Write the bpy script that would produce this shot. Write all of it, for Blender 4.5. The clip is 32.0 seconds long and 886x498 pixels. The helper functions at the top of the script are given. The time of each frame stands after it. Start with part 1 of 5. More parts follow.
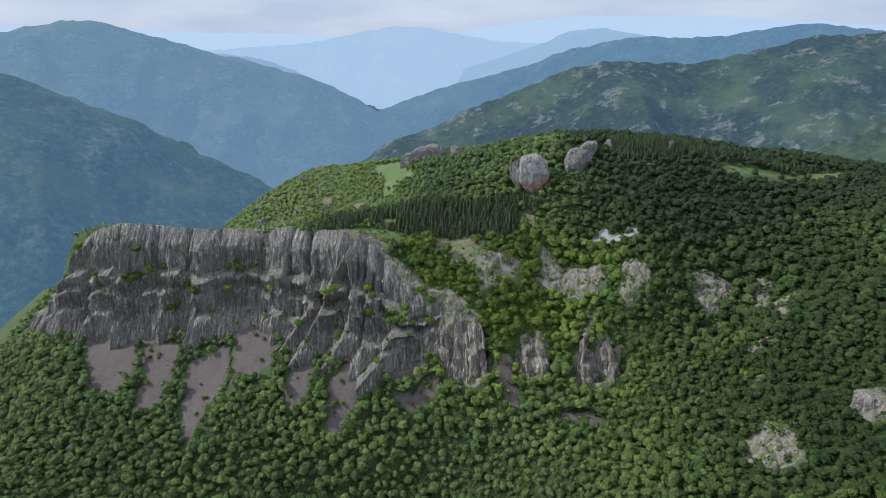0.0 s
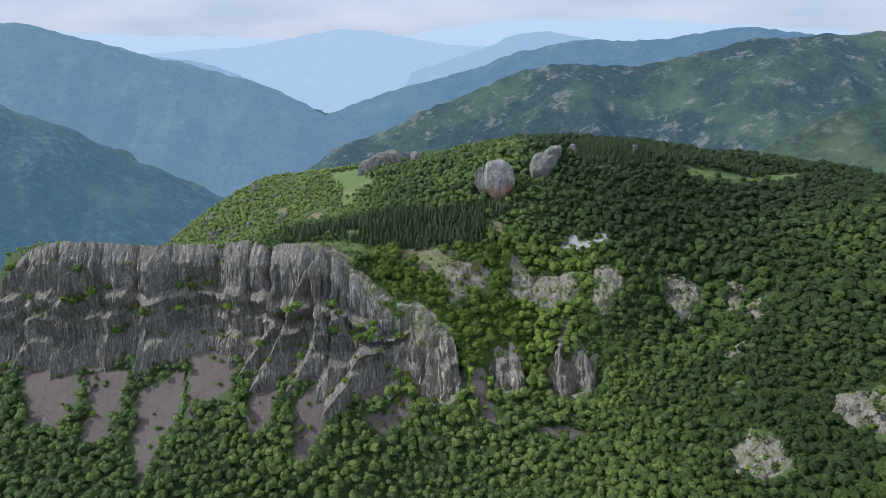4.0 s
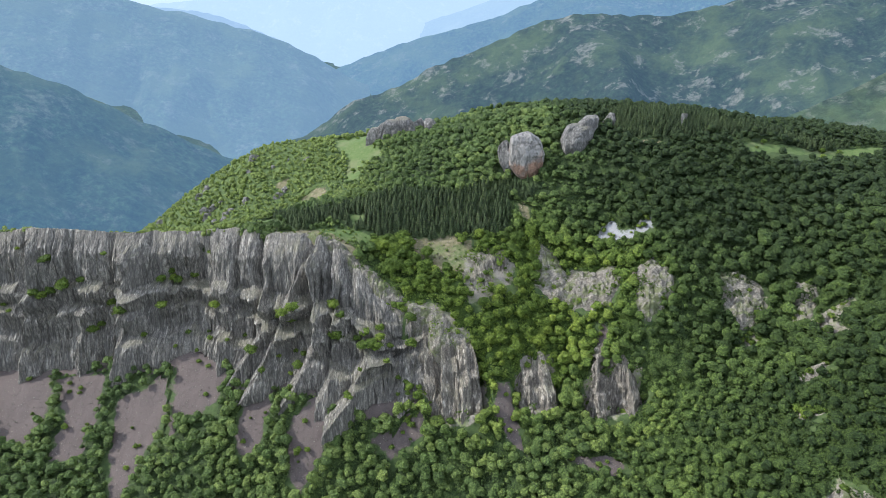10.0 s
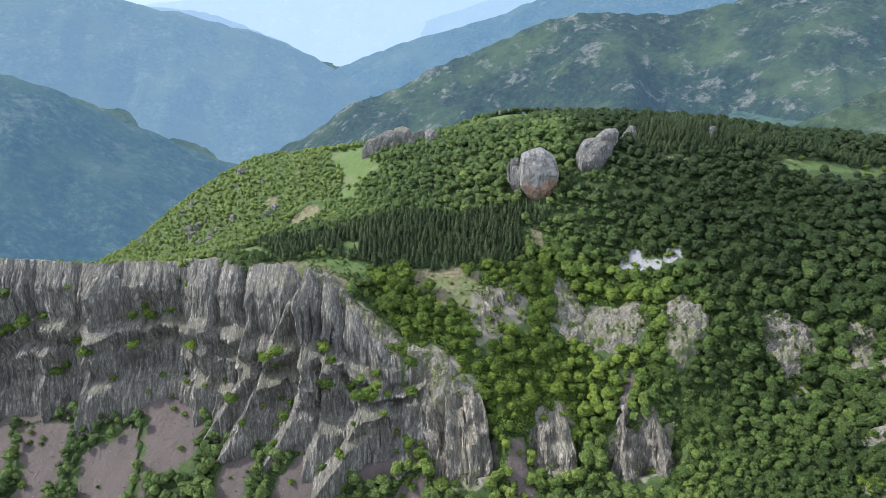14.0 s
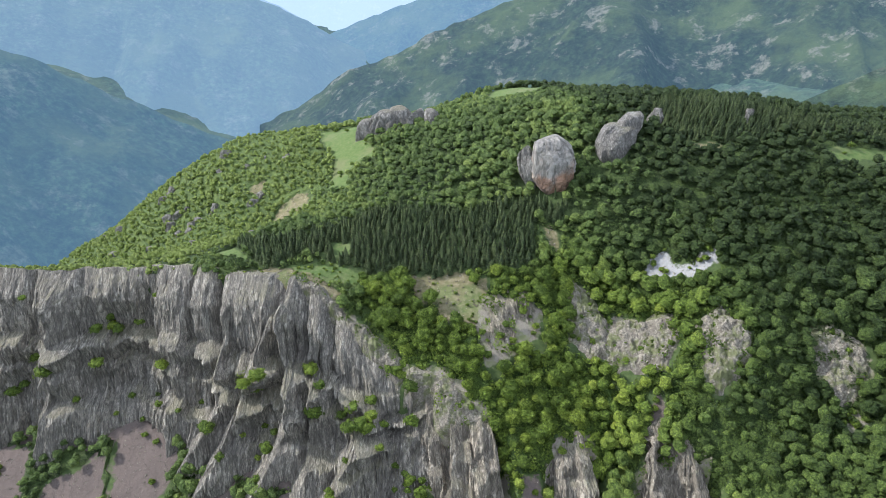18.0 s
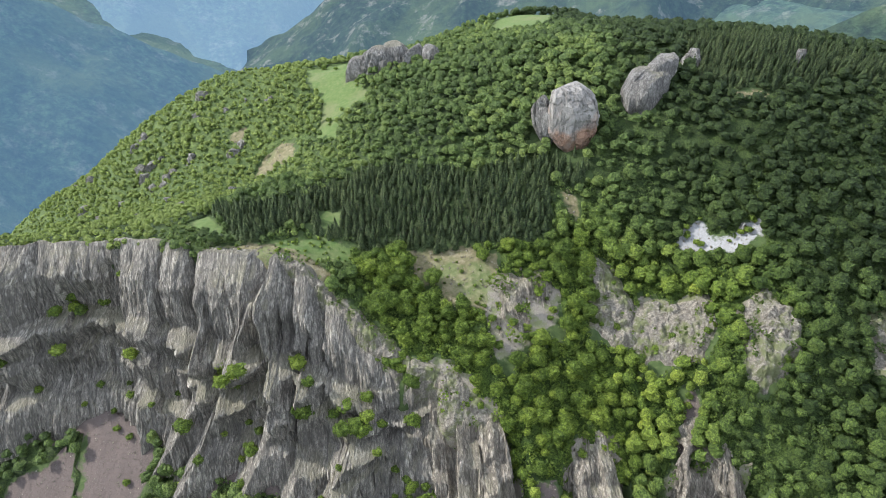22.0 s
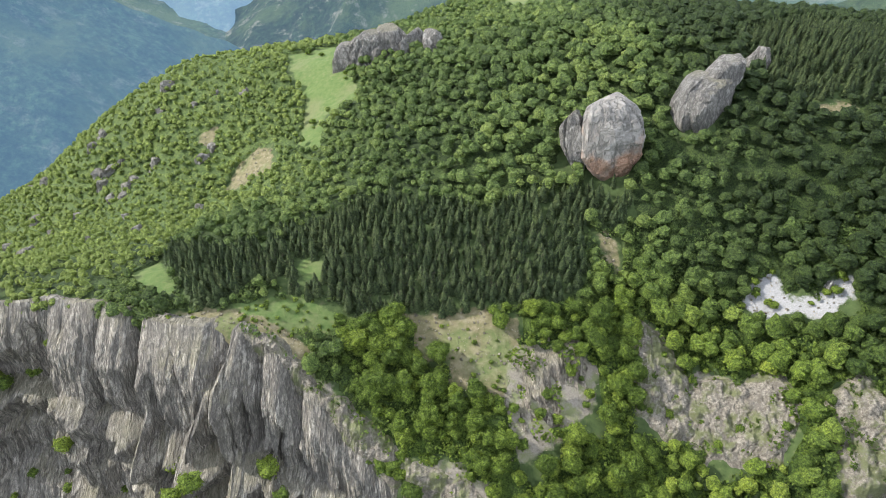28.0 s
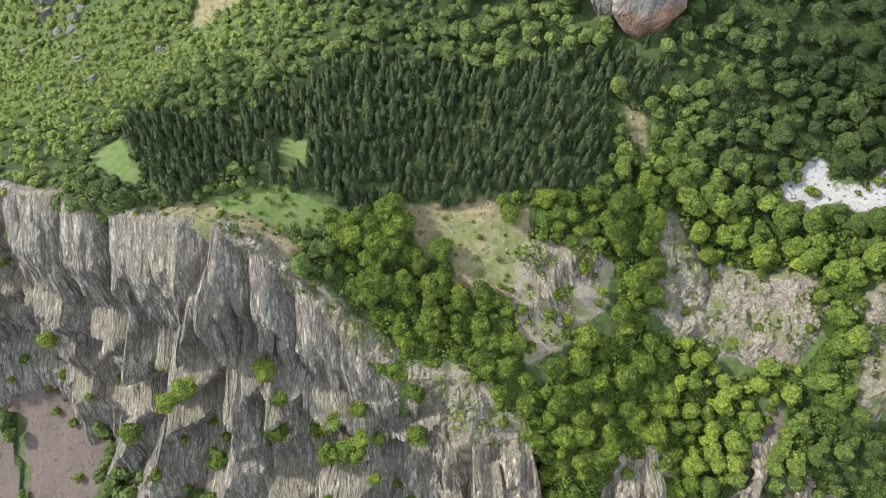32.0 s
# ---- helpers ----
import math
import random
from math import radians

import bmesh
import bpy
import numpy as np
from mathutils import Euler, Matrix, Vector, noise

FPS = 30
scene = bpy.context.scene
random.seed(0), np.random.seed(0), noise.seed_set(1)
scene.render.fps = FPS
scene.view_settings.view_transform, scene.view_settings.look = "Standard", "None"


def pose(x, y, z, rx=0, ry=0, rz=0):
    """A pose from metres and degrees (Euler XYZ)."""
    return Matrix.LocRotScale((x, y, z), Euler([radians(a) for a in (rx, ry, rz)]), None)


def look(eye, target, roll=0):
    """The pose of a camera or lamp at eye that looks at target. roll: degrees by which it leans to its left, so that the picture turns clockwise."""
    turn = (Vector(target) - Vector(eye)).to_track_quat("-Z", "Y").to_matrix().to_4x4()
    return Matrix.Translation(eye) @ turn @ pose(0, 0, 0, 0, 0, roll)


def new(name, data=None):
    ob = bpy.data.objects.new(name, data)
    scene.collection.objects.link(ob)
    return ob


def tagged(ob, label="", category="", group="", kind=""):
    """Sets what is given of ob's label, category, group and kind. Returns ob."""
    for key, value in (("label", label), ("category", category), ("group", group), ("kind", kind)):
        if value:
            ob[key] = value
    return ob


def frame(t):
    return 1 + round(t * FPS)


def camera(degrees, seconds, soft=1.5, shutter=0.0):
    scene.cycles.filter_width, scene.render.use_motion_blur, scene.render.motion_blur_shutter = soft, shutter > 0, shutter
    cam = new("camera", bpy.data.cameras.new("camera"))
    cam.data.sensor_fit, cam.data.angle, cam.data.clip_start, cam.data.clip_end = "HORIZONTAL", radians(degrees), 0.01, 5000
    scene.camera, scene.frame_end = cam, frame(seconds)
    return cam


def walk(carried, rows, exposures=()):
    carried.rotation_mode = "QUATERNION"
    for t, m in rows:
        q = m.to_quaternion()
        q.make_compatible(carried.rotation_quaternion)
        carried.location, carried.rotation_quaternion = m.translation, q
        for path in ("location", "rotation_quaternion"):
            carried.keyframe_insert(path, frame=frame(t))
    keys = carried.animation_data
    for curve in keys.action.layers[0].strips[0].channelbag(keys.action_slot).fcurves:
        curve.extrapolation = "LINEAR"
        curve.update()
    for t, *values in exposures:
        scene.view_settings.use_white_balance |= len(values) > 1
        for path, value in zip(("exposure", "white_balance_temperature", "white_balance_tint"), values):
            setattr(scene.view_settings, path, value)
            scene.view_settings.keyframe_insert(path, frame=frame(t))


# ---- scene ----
cam = camera(70.57, 32.0, 0.75)
PATH = [
    (0, -0.00, 0.00, 300.00, 70.561, -0.455, 0.161),
    (0.5, -3.03, 0.51, 299.73, 70.579, -0.281, -0.489),
    (1, -5.79, 1.13, 299.54, 70.601, -0.183, -1.897),
    (1.5, -8.01, 2.10, 299.46, 70.615, -0.200, -3.739),
    (2, -9.61, 3.70, 299.47, 70.645, -0.282, -5.112),
    (2.5, -10.65, 6.12, 299.55, 70.670, -0.388, -5.405),
    (3, -11.28, 9.36, 299.66, 70.740, -0.427, -5.277),
    (3.5, -11.63, 13.27, 299.78, 70.782, -0.490, -4.926),
    (4, -11.82, 17.65, 299.91, 70.846, -0.516, -4.673),
    (4.5, -11.91, 22.30, 300.01, 70.916, -0.525, -4.596),
    (6.5, -10.96, 43.63, 300.09, 69.683, -0.549, -4.456),
    (7, -10.67, 49.18, 300.20, 68.137, -0.544, -4.440),
    (7.5, -10.37, 54.78, 300.32, 66.711, -0.486, -4.419),
    (8, -10.08, 60.39, 300.44, 66.616, -0.423, -4.402),
    (8.5, -9.81, 65.94, 300.54, 66.621, -0.382, -4.034),
    (9, -9.56, 71.44, 300.62, 66.649, -0.381, -3.632),
    (9.5, -9.29, 76.94, 300.67, 66.642, -0.312, -3.403),
    (10, -9.03, 82.42, 300.72, 66.630, -0.265, -3.377),
    (10.5, -8.81, 87.93, 300.79, 66.598, -0.260, -3.361),
    (11, -8.64, 93.55, 300.88, 66.601, -0.217, -3.350),
    (11.5, -8.49, 99.27, 300.99, 66.582, -0.181, -3.329),
    (12, -8.34, 105.01, 301.14, 66.597, -0.130, -3.344),
    (12.5, -8.18, 110.72, 301.31, 66.574, -0.139, -3.333),
    (13, -8.03, 116.37, 301.47, 66.520, -0.129, -3.330),
    (13.5, -7.91, 122.03, 301.65, 66.485, -0.078, -3.329),
    (14, -7.79, 127.72, 301.84, 66.455, -0.064, -3.342),
    (14.5, -7.67, 133.46, 302.03, 66.420, -0.026, -3.368),
    (15, -7.52, 139.27, 302.22, 66.381, 0.033, -3.407),
    (15.5, -7.37, 145.13, 302.40, 66.348, 0.016, -3.413),
    (17.5, -7.01, 168.32, 302.49, 64.526, 0.117, -3.504),
    (18, -6.99, 174.00, 302.32, 63.333, 0.109, -3.523),
    (18.5, -6.95, 179.65, 302.15, 62.051, 0.141, -3.578),
    (19, -6.89, 185.28, 302.03, 60.724, 0.160, -3.607),
    (19.5, -6.79, 190.94, 301.97, 59.382, 0.184, -3.623),
    (20, -6.73, 196.61, 301.95, 58.042, 0.218, -3.659),
    (20.5, -6.73, 202.26, 301.94, 56.737, 0.246, -3.701),
    (21, -6.76, 207.89, 301.92, 56.449, 0.248, -3.746),
    (21.5, -6.80, 213.53, 301.88, 56.469, 0.236, -3.778),
    (22, -6.83, 219.13, 301.83, 56.477, 0.257, -3.861),
    (22.5, -6.83, 224.73, 301.77, 56.473, 0.271, -3.894),
    (23, -6.83, 230.34, 301.70, 56.514, 0.310, -3.922),
    (23.5, -6.80, 235.99, 301.65, 56.570, 0.324, -3.970),
    (24, -6.68, 241.65, 301.65, 56.606, 0.334, -3.996),
    (24.5, -6.45, 247.32, 301.72, 56.629, 0.325, -3.998),
    (25, -6.17, 252.99, 301.79, 56.620, 0.289, -3.958),
    (25.5, -5.85, 258.66, 301.83, 55.771, 0.337, -3.936),
    (27.5, -4.86, 281.03, 301.32, 52.386, 0.410, -3.932),
    (28, -4.86, 286.68, 301.27, 52.458, 0.367, -3.952),
    (28.5, -4.88, 292.34, 301.23, 52.551, 0.319, -3.974),
    (29, -4.88, 297.97, 301.21, 52.656, 0.274, -3.995),
    (29.5, -4.85, 303.47, 301.22, 52.750, 0.213, -3.982),
    (30, -4.78, 308.65, 301.37, 50.774, 0.137, -3.984),
    (30.5, -4.72, 313.36, 301.75, 46.940, 0.119, -4.003),
    (31, -4.67, 317.56, 302.43, 42.727, 0.107, -4.053),
    (31.5, -4.62, 321.33, 303.38, 38.200, 0.027, -4.106),
    (32, -4.57, 324.93, 304.46, 33.972, 0.143, -4.457),
]
walk(cam, [(t, pose(*p)) for t, *p in PATH], [(0, -0.11, 5490, 13), (4.5, -0.07, 5490, 13), (7, 0.11, 5540, 13), (8, 0.38, 5590, 13), (15, 0.40, 5640, 13), (19, 0.55, 5790, 13), (25, 0.64, 5890, 13), (32, 0.78, 6190, 13)])

# ---- light ----
SUN = Vector((-0.82, 0.20, 0.64)).normalized()
world = bpy.data.worlds.new("world")
scene.world = world
world.use_nodes = True
wn = world.node_tree
sky = wn.nodes.new("ShaderNodeTexSky")
sky.sky_type, sky.sun_disc = "NISHITA", False
sky.sun_elevation, sky.sun_rotation = math.asin(SUN.z), math.atan2(SUN.x, SUN.y)
sky.air_density, sky.dust_density, sky.ozone_density, sky.altitude = 1.0, 0.6, 1.0, 600
# white haze and thin cloud lie over the horizon
coord = wn.nodes.new("ShaderNodeTexCoord")
split = wn.nodes.new("ShaderNodeSeparateXYZ")
wn.links.new(coord.outputs["Generated"], split.inputs[0])
low = wn.nodes.new("ShaderNodeMapRange")
low.inputs["From Min"].default_value, low.inputs["From Max"].default_value = 0.32, 0.0
low.inputs["To Min"].default_value, low.inputs["To Max"].default_value = 0.80, 0.92
wn.links.new(split.outputs[2], low.inputs["Value"])
cloud = wn.nodes.new("ShaderNodeTexNoise")
cloud.inputs["Scale"].default_value, cloud.inputs["Detail"].default_value = 5.0, 6.0
squash = wn.nodes.new("ShaderNodeVectorMath")
squash.operation = "MULTIPLY"
squash.inputs[1].default_value = (1, 1, 4)
wn.links.new(coord.outputs["Generated"], squash.inputs[0])
wn.links.new(squash.outputs[0], cloud.inputs["Vector"])
veil = wn.nodes.new("ShaderNodeValToRGB")
veil.color_ramp.elements[0].position, veil.color_ramp.elements[0].color = 0.35, (3.9, 4.3, 4.8, 1)
veil.color_ramp.elements[1].position, veil.color_ramp.elements[1].color = 0.65, (5.2, 5.3, 5.4, 1)
wn.links.new(cloud.outputs["Fac"], veil.inputs[0])
haze_mix = wn.nodes.new("ShaderNodeMix")
haze_mix.data_type = "RGBA"
wn.links.new(low.outputs[0], haze_mix.inputs["Factor"])
wn.links.new(sky.outputs[0], haze_mix.inputs[6])
# the veil is thinner over the horizon and brightest overhead
thick = wn.nodes.new("ShaderNodeMapRange")
thick.inputs["From Min"].default_value, thick.inputs["From Max"].default_value = 0.10, 0.55
thick.inputs["To Min"].default_value, thick.inputs["To Max"].default_value = 0.92, 1.75
wn.links.new(split.outputs[2], thick.inputs["Value"])
lift = wn.nodes.new("ShaderNodeVectorMath")
lift.operation = "SCALE"
wn.links.new(veil.outputs[0], lift.inputs[0])
wn.links.new(thick.outputs[0], lift.inputs["Scale"])
wn.links.new(lift.outputs[0], haze_mix.inputs[7])
wn.links.new(haze_mix.outputs[2], wn.nodes["Background"].inputs[0])
wn.nodes["Background"].inputs[1].default_value = 0.15
sun = new("sun", bpy.data.lights.new("sun", "SUN"))
sun.data.energy, sun.data.angle, sun.data.color = 4.4, radians(2.5), (1.0, 0.93, 0.80)
sun.matrix_world = look(SUN * 1000, (0, 0, 0))


# ---- materials ----
class Mat:
    """A node material with short helpers."""

    def __init__(self, name, rough=0.9):
        self.m = bpy.data.materials.new(name)
        self.m.use_nodes = True
        self.t = self.m.node_tree
        self.b = self.t.nodes["Principled BSDF"]
        self.b.inputs["Roughness"].default_value = rough
        self.b.inputs["Specular IOR Level"].default_value = 0.25
        self.pos = self.t.nodes.new("ShaderNodeNewGeometry").outputs["Position"]

    def node(self, kind, **sets):
        n = self.t.nodes.new(kind)
        for k, v in sets.items():
            n.inputs[k.replace("_", " ")].default_value = v
        return n

    def link(self, a, b):
        self.t.links.new(a, b)

    def scaled(self, x, y, z):
        n = self.t.nodes.new("ShaderNodeVectorMath")
        n.operation = "MULTIPLY"
        n.inputs[1].default_value = (x, y, z)
        self.link(self.pos, n.inputs[0])
        return n.outputs[0]

    def noise(self, scale, detail=4.0, rough=0.55, vec=None):
        n = self.node("ShaderNodeTexNoise", Scale=scale, Detail=detail, Roughness=rough)
        self.link(vec or self.pos, n.inputs["Vector"])
        return n.outputs["Fac"]

    def ramp(self, fac, *stops):
        n = self.t.nodes.new("ShaderNodeValToRGB")
        e = n.color_ramp.elements
        while len(e) < len(stops):
            e.new(0.5)
        for el, (p, c) in zip(e, stops):
            el.position, el.color = p, (*c, 1)
        self.link(fac, n.inputs[0])
        return n.outputs[0]

    def mix(self, fac, a, b):
        n = self.t.nodes.new("ShaderNodeMix")
        n.data_type = "RGBA"
        for sock, v in ((n.inputs["Factor"], fac), (n.inputs[6], a), (n.inputs[7], b)):
            if isinstance(v, tuple):
                sock.default_value = (*v, 1)
            elif isinstance(v, float):
                sock.default_value = v
            else:
                self.link(v, sock)
        return n.outputs[2]

    def times(self, a, b):
        n = self.t.nodes.new("ShaderNodeMix")
        n.data_type, n.blend_type = "RGBA", "MULTIPLY"
        n.inputs["Factor"].default_value = 1.0
        self.link(a, n.inputs[6])
        self.link(b, n.inputs[7])
        return n.outputs[2]

    def math(self, op, a, b, clamp=False):
        n = self.t.nodes.new("ShaderNodeMath")
        n.operation, n.use_clamp = op, clamp
        for i, v in enumerate((a, b)):
            if isinstance(v, (int, float)):
                n.inputs[i].default_value = v
            else:
                self.link(v, n.inputs[i])
        return n.outputs[0]

    def attr(self, name):
        n = self.t.nodes.new("ShaderNodeAttribute")
        n.attribute_name = name
        return n.outputs["Fac"]

    def bump(self, fac, dist, strength=0.8):
        n = self.node("ShaderNodeBump", Strength=strength, Distance=dist)
        self.link(fac, n.inputs["Height"])
        self.link(n.outputs[0], self.b.inputs["Normal"])

    def color(self, c):
        if isinstance(c, tuple):
            self.b.inputs["Base Color"].default_value = (*c, 1)
        else:
            self.link(c, self.b.inputs["Base Color"])
        return self.m


def rock_material(name, dark, pale, warm, streak=0.13, beds=0.5, grain=0.7, across=1.0):
    """Weathered rock with upright joints; across: how fast the pattern changes along y, low for a wall that leans back."""
    m = Mat(name, 0.92)
    big = m.noise(0.05, 5)
    flow = m.noise(0.62, 6, 0.66, m.scaled(1, across, streak * 0.6))
    fine = m.noise(1.9, 6, 0.78, m.scaled(1, across, 0.8 * streak))
    thin = ((0.44, (0,) * 3), (0.488, (1,) * 3), (0.512, (1,) * 3), (0.56, (0,) * 3))
    crack = m.ramp(m.noise(0.26, 5, 0.6, m.scaled(1, across, streak * 0.5)), *thin)
    seam = m.ramp(m.noise(0.75, 5, 0.65, m.scaled(1, across, streak * 0.6)), *thin)
    bed = m.ramp(m.noise(0.13, 5, 0.6, m.scaled(0.25, 0.25, 2.2)), (0.46, (0,) * 3), (0.495, (1,) * 3), (0.505, (1,) * 3), (0.54, (0,) * 3))
    c = m.ramp(flow, (0.30, dark), (0.5, tuple(0.45 * a + 0.55 * b for a, b in zip(dark, pale))), (0.66, pale))
    c = m.mix(m.ramp(big, (0.44, (0, 0, 0)), (0.64, (0.5,) * 3)), c, m.mix(fine, warm, pale))
    c = m.mix(m.ramp(fine, (0.40, (grain,) * 3), (0.55, (0,) * 3)), c, tuple(0.7 * v for v in dark))
    gap = m.math("MAXIMUM", m.math("MAXIMUM", crack, m.math("MULTIPLY", seam, 0.75)), m.math("MULTIPLY", bed, beds))
    c = m.mix(m.math("MULTIPLY", gap, 0.78), c, tuple(0.36 * v for v in dark))
    # lichen and turf on what faces up
    up = m.t.nodes.new("ShaderNodeSeparateXYZ")
    m.link(m.t.nodes["Geometry"].outputs["Normal"], up.inputs[0])
    turf = m.math("MULTIPLY", m.math("SUBTRACT", m.math("ADD", up.outputs[2], m.math("MULTIPLY", m.math("SUBTRACT", big, 0.5), 1.2)), 0.80), 4.0, True)
    c = m.mix(m.math("MULTIPLY", turf, 0.55), c, m.ramp(fine, (0.3, (0.19, 0.185, 0.10)), (0.7, (0.37, 0.335, 0.235))))
    m.bump(m.math("SUBTRACT", m.math("ADD", m.math("MULTIPLY", flow, 1.2), m.math("MULTIPLY", fine, 0.8)), m.math("MULTIPLY", gap, 0.7)), 1.6, 1.0)
    return m.color(c)


CLIFF = rock_material("grey_cliff_rock", (0.25, 0.23, 0.195), (0.63, 0.58, 0.485), (0.58, 0.50, 0.39), 0.26, 0.45, across=0.25)
CRAG = rock_material("pale_crag_rock", (0.32, 0.28, 0.22), (0.64, 0.57, 0.46), (0.58, 0.495, 0.37), 0.2, across=0.35)
def slope_rock():
    """Pale crumbling bedrock with thin grass in its hollows."""
    m = Mat("pale_crumbling_rock", 0.95)
    grit, fine, big = m.noise(1.1, 7, 0.74), m.noise(4.0, 4, 0.7), m.noise(0.16, 5, 0.65)
    rib = m.noise(0.55, 5, 0.65, m.scaled(1, 0.3, 0.3))
    c = m.ramp(grit, (0.36, (0.13, 0.115, 0.09)), (0.5, (0.32, 0.285, 0.225)), (0.64, (0.52, 0.47, 0.385)))
    c = m.mix(m.ramp(rib, (0.40, (0.7,) * 3), (0.50, (0,) * 3)), c, (0.18, 0.16, 0.13))
    c = m.mix(m.ramp(fine, (0.38, (0.6,) * 3), (0.5, (0,) * 3)), c, (0.24, 0.215, 0.17))
    c = m.mix(m.ramp(m.math("ADD", m.math("MULTIPLY", big, 0.75), m.math("MULTIPLY", fine, 0.25)), (0.48, (0,) * 3), (0.56, (0.85,) * 3)), c, m.ramp(fine, (0.3, (0.12, 0.15, 0.05)), (0.7, (0.22, 0.235, 0.10))))
    m.bump(m.math("ADD", m.math("MULTIPLY", grit, 1.4), m.math("ADD", m.math("MULTIPLY", rib, 1.0), m.math("MULTIPLY", fine, 0.4))), 1.3, 1.0)
    return m.color(c)


SLOPE = slope_rock()
TOWER = rock_material("grey_tower_rock", (0.34, 0.322, 0.288), (0.51, 0.485, 0.44), (0.47, 0.43, 0.365), 0.7, 0.2, 0.2)


def stained_rock():
    """Grey rock with an orange, freshly broken foot."""
    m = Mat("orange_stained_rock", 0.92)
    big, fine = m.noise(0.12, 5), m.noise(1.6, 6, 0.65)
    flow = m.noise(0.6, 5, 0.6, m.scaled(1, 1, 0.3))
    grey = m.ramp(flow, (0.3, (0.31, 0.29, 0.258)), (0.7, (0.48, 0.45, 0.40)))
    orange = m.ramp(fine, (0.3, (0.30, 0.17, 0.10)), (0.7, (0.52, 0.34, 0.24)))
    z = m.t.nodes.new("ShaderNodeSeparateXYZ")
    m.link(m.pos, z.inputs[0])
    low = m.math("MULTIPLY", m.math("SUBTRACT", 194.0, z.outputs[2]), 0.10)
    c = m.mix(m.math("ADD", low, m.math("MULTIPLY", m.math("SUBTRACT", big, 0.55), 5.0), True), grey, orange)
    thin = ((0.45, (0,) * 3), (0.49, (1,) * 3), (0.51, (1,) * 3), (0.55, (0,) * 3))
    gap = m.math("MAXIMUM", m.ramp(m.noise(0.16, 5, 0.6, m.scaled(1, 1, 0.4)), *thin), m.math("MULTIPLY", m.ramp(m.noise(0.12, 5, 0.6, m.scaled(0.4, 0.4, 1.3)), *thin), 0.35))
    c = m.mix(m.math("MULTIPLY", gap, 0.35), c, (0.10, 0.095, 0.085))
    m.bump(m.math("SUBTRACT", m.math("ADD", flow, fine), gap), 1.2, 1.0)
    return m.color(c)


STAINED = stained_rock()


def ground_material():
    m = Mat("hill_ground", 0.95)
    n1, n2, n3 = m.noise(0.05, 5), m.noise(0.45, 5, 0.6), m.noise(2.5, 5, 0.7)
    forest = m.ramp(n2, (0.3, (0.040, 0.062, 0.020)), (0.6, (0.070, 0.100, 0.032)), (0.8, (0.13, 0.12, 0.07)))
    grass = m.ramp(n2, (0.3, (0.070, 0.118, 0.030)), (0.55, (0.108, 0.150, 0.045)), (0.80, (0.160, 0.165, 0.075)))
    grass = m.mix(m.ramp(n1, (0.50, (0,) * 3), (0.66, (0.6,) * 3)), grass, (0.155, 0.16, 0.075))
    dry = m.ramp(n2, (0.28, (0.086, 0.098, 0.036)), (0.5, (0.168, 0.148, 0.078)), (0.75, (0.28, 0.24, 0.155)))
    dry = m.mix(m.ramp(n1, (0.38, (0.6,) * 3), (0.48, (0,) * 3)), dry, grass)
    scree = m.ramp(n3, (0.25, (0.056, 0.044, 0.038)), (0.5, (0.102, 0.081, 0.070)), (0.75, (0.172, 0.144, 0.126)))
    scree = m.mix(m.ramp(m.noise(0.3, 4, 0.6, m.scaled(1, 0.25, 0.25)), (0.4, (0,) * 3), (0.7, (0.6,) * 3)), scree, (0.140, 0.110, 0.095))
    bare = m.ramp(n3, (0.25, (0.14, 0.122, 0.094)), (0.5, (0.235, 0.208, 0.165)), (0.75, (0.35, 0.315, 0.26)))
    bare = m.mix(m.ramp(m.noise(0.22, 5, 0.6), (0.45, (0,) * 3), (0.62, (0.8,) * 3)), bare, (0.15, 0.175, 0.062))
    white = m.ramp(n3, (0.3, (0.20, 0.197, 0.19)), (0.7, (0.38, 0.376, 0.365)))
    c = forest
    for name, col in (("meadow", grass), ("dry", dry), ("bare", bare), ("scree", scree), ("white", white)):
        f = m.math("ADD", m.attr(name), m.math("MULTIPLY", m.math("SUBTRACT", m.noise(0.16, 5, 0.6), 0.5), 1.7))
        f = m.math("MULTIPLY", m.math("SUBTRACT", f, 0.42), 6.0, True)
        c = m.mix(f, c, col)
    m.bump(m.math("ADD", m.math("MULTIPLY", n2, 1.5), n3), 0.5, 0.7)
    return m.color(c)


GROUND = ground_material()


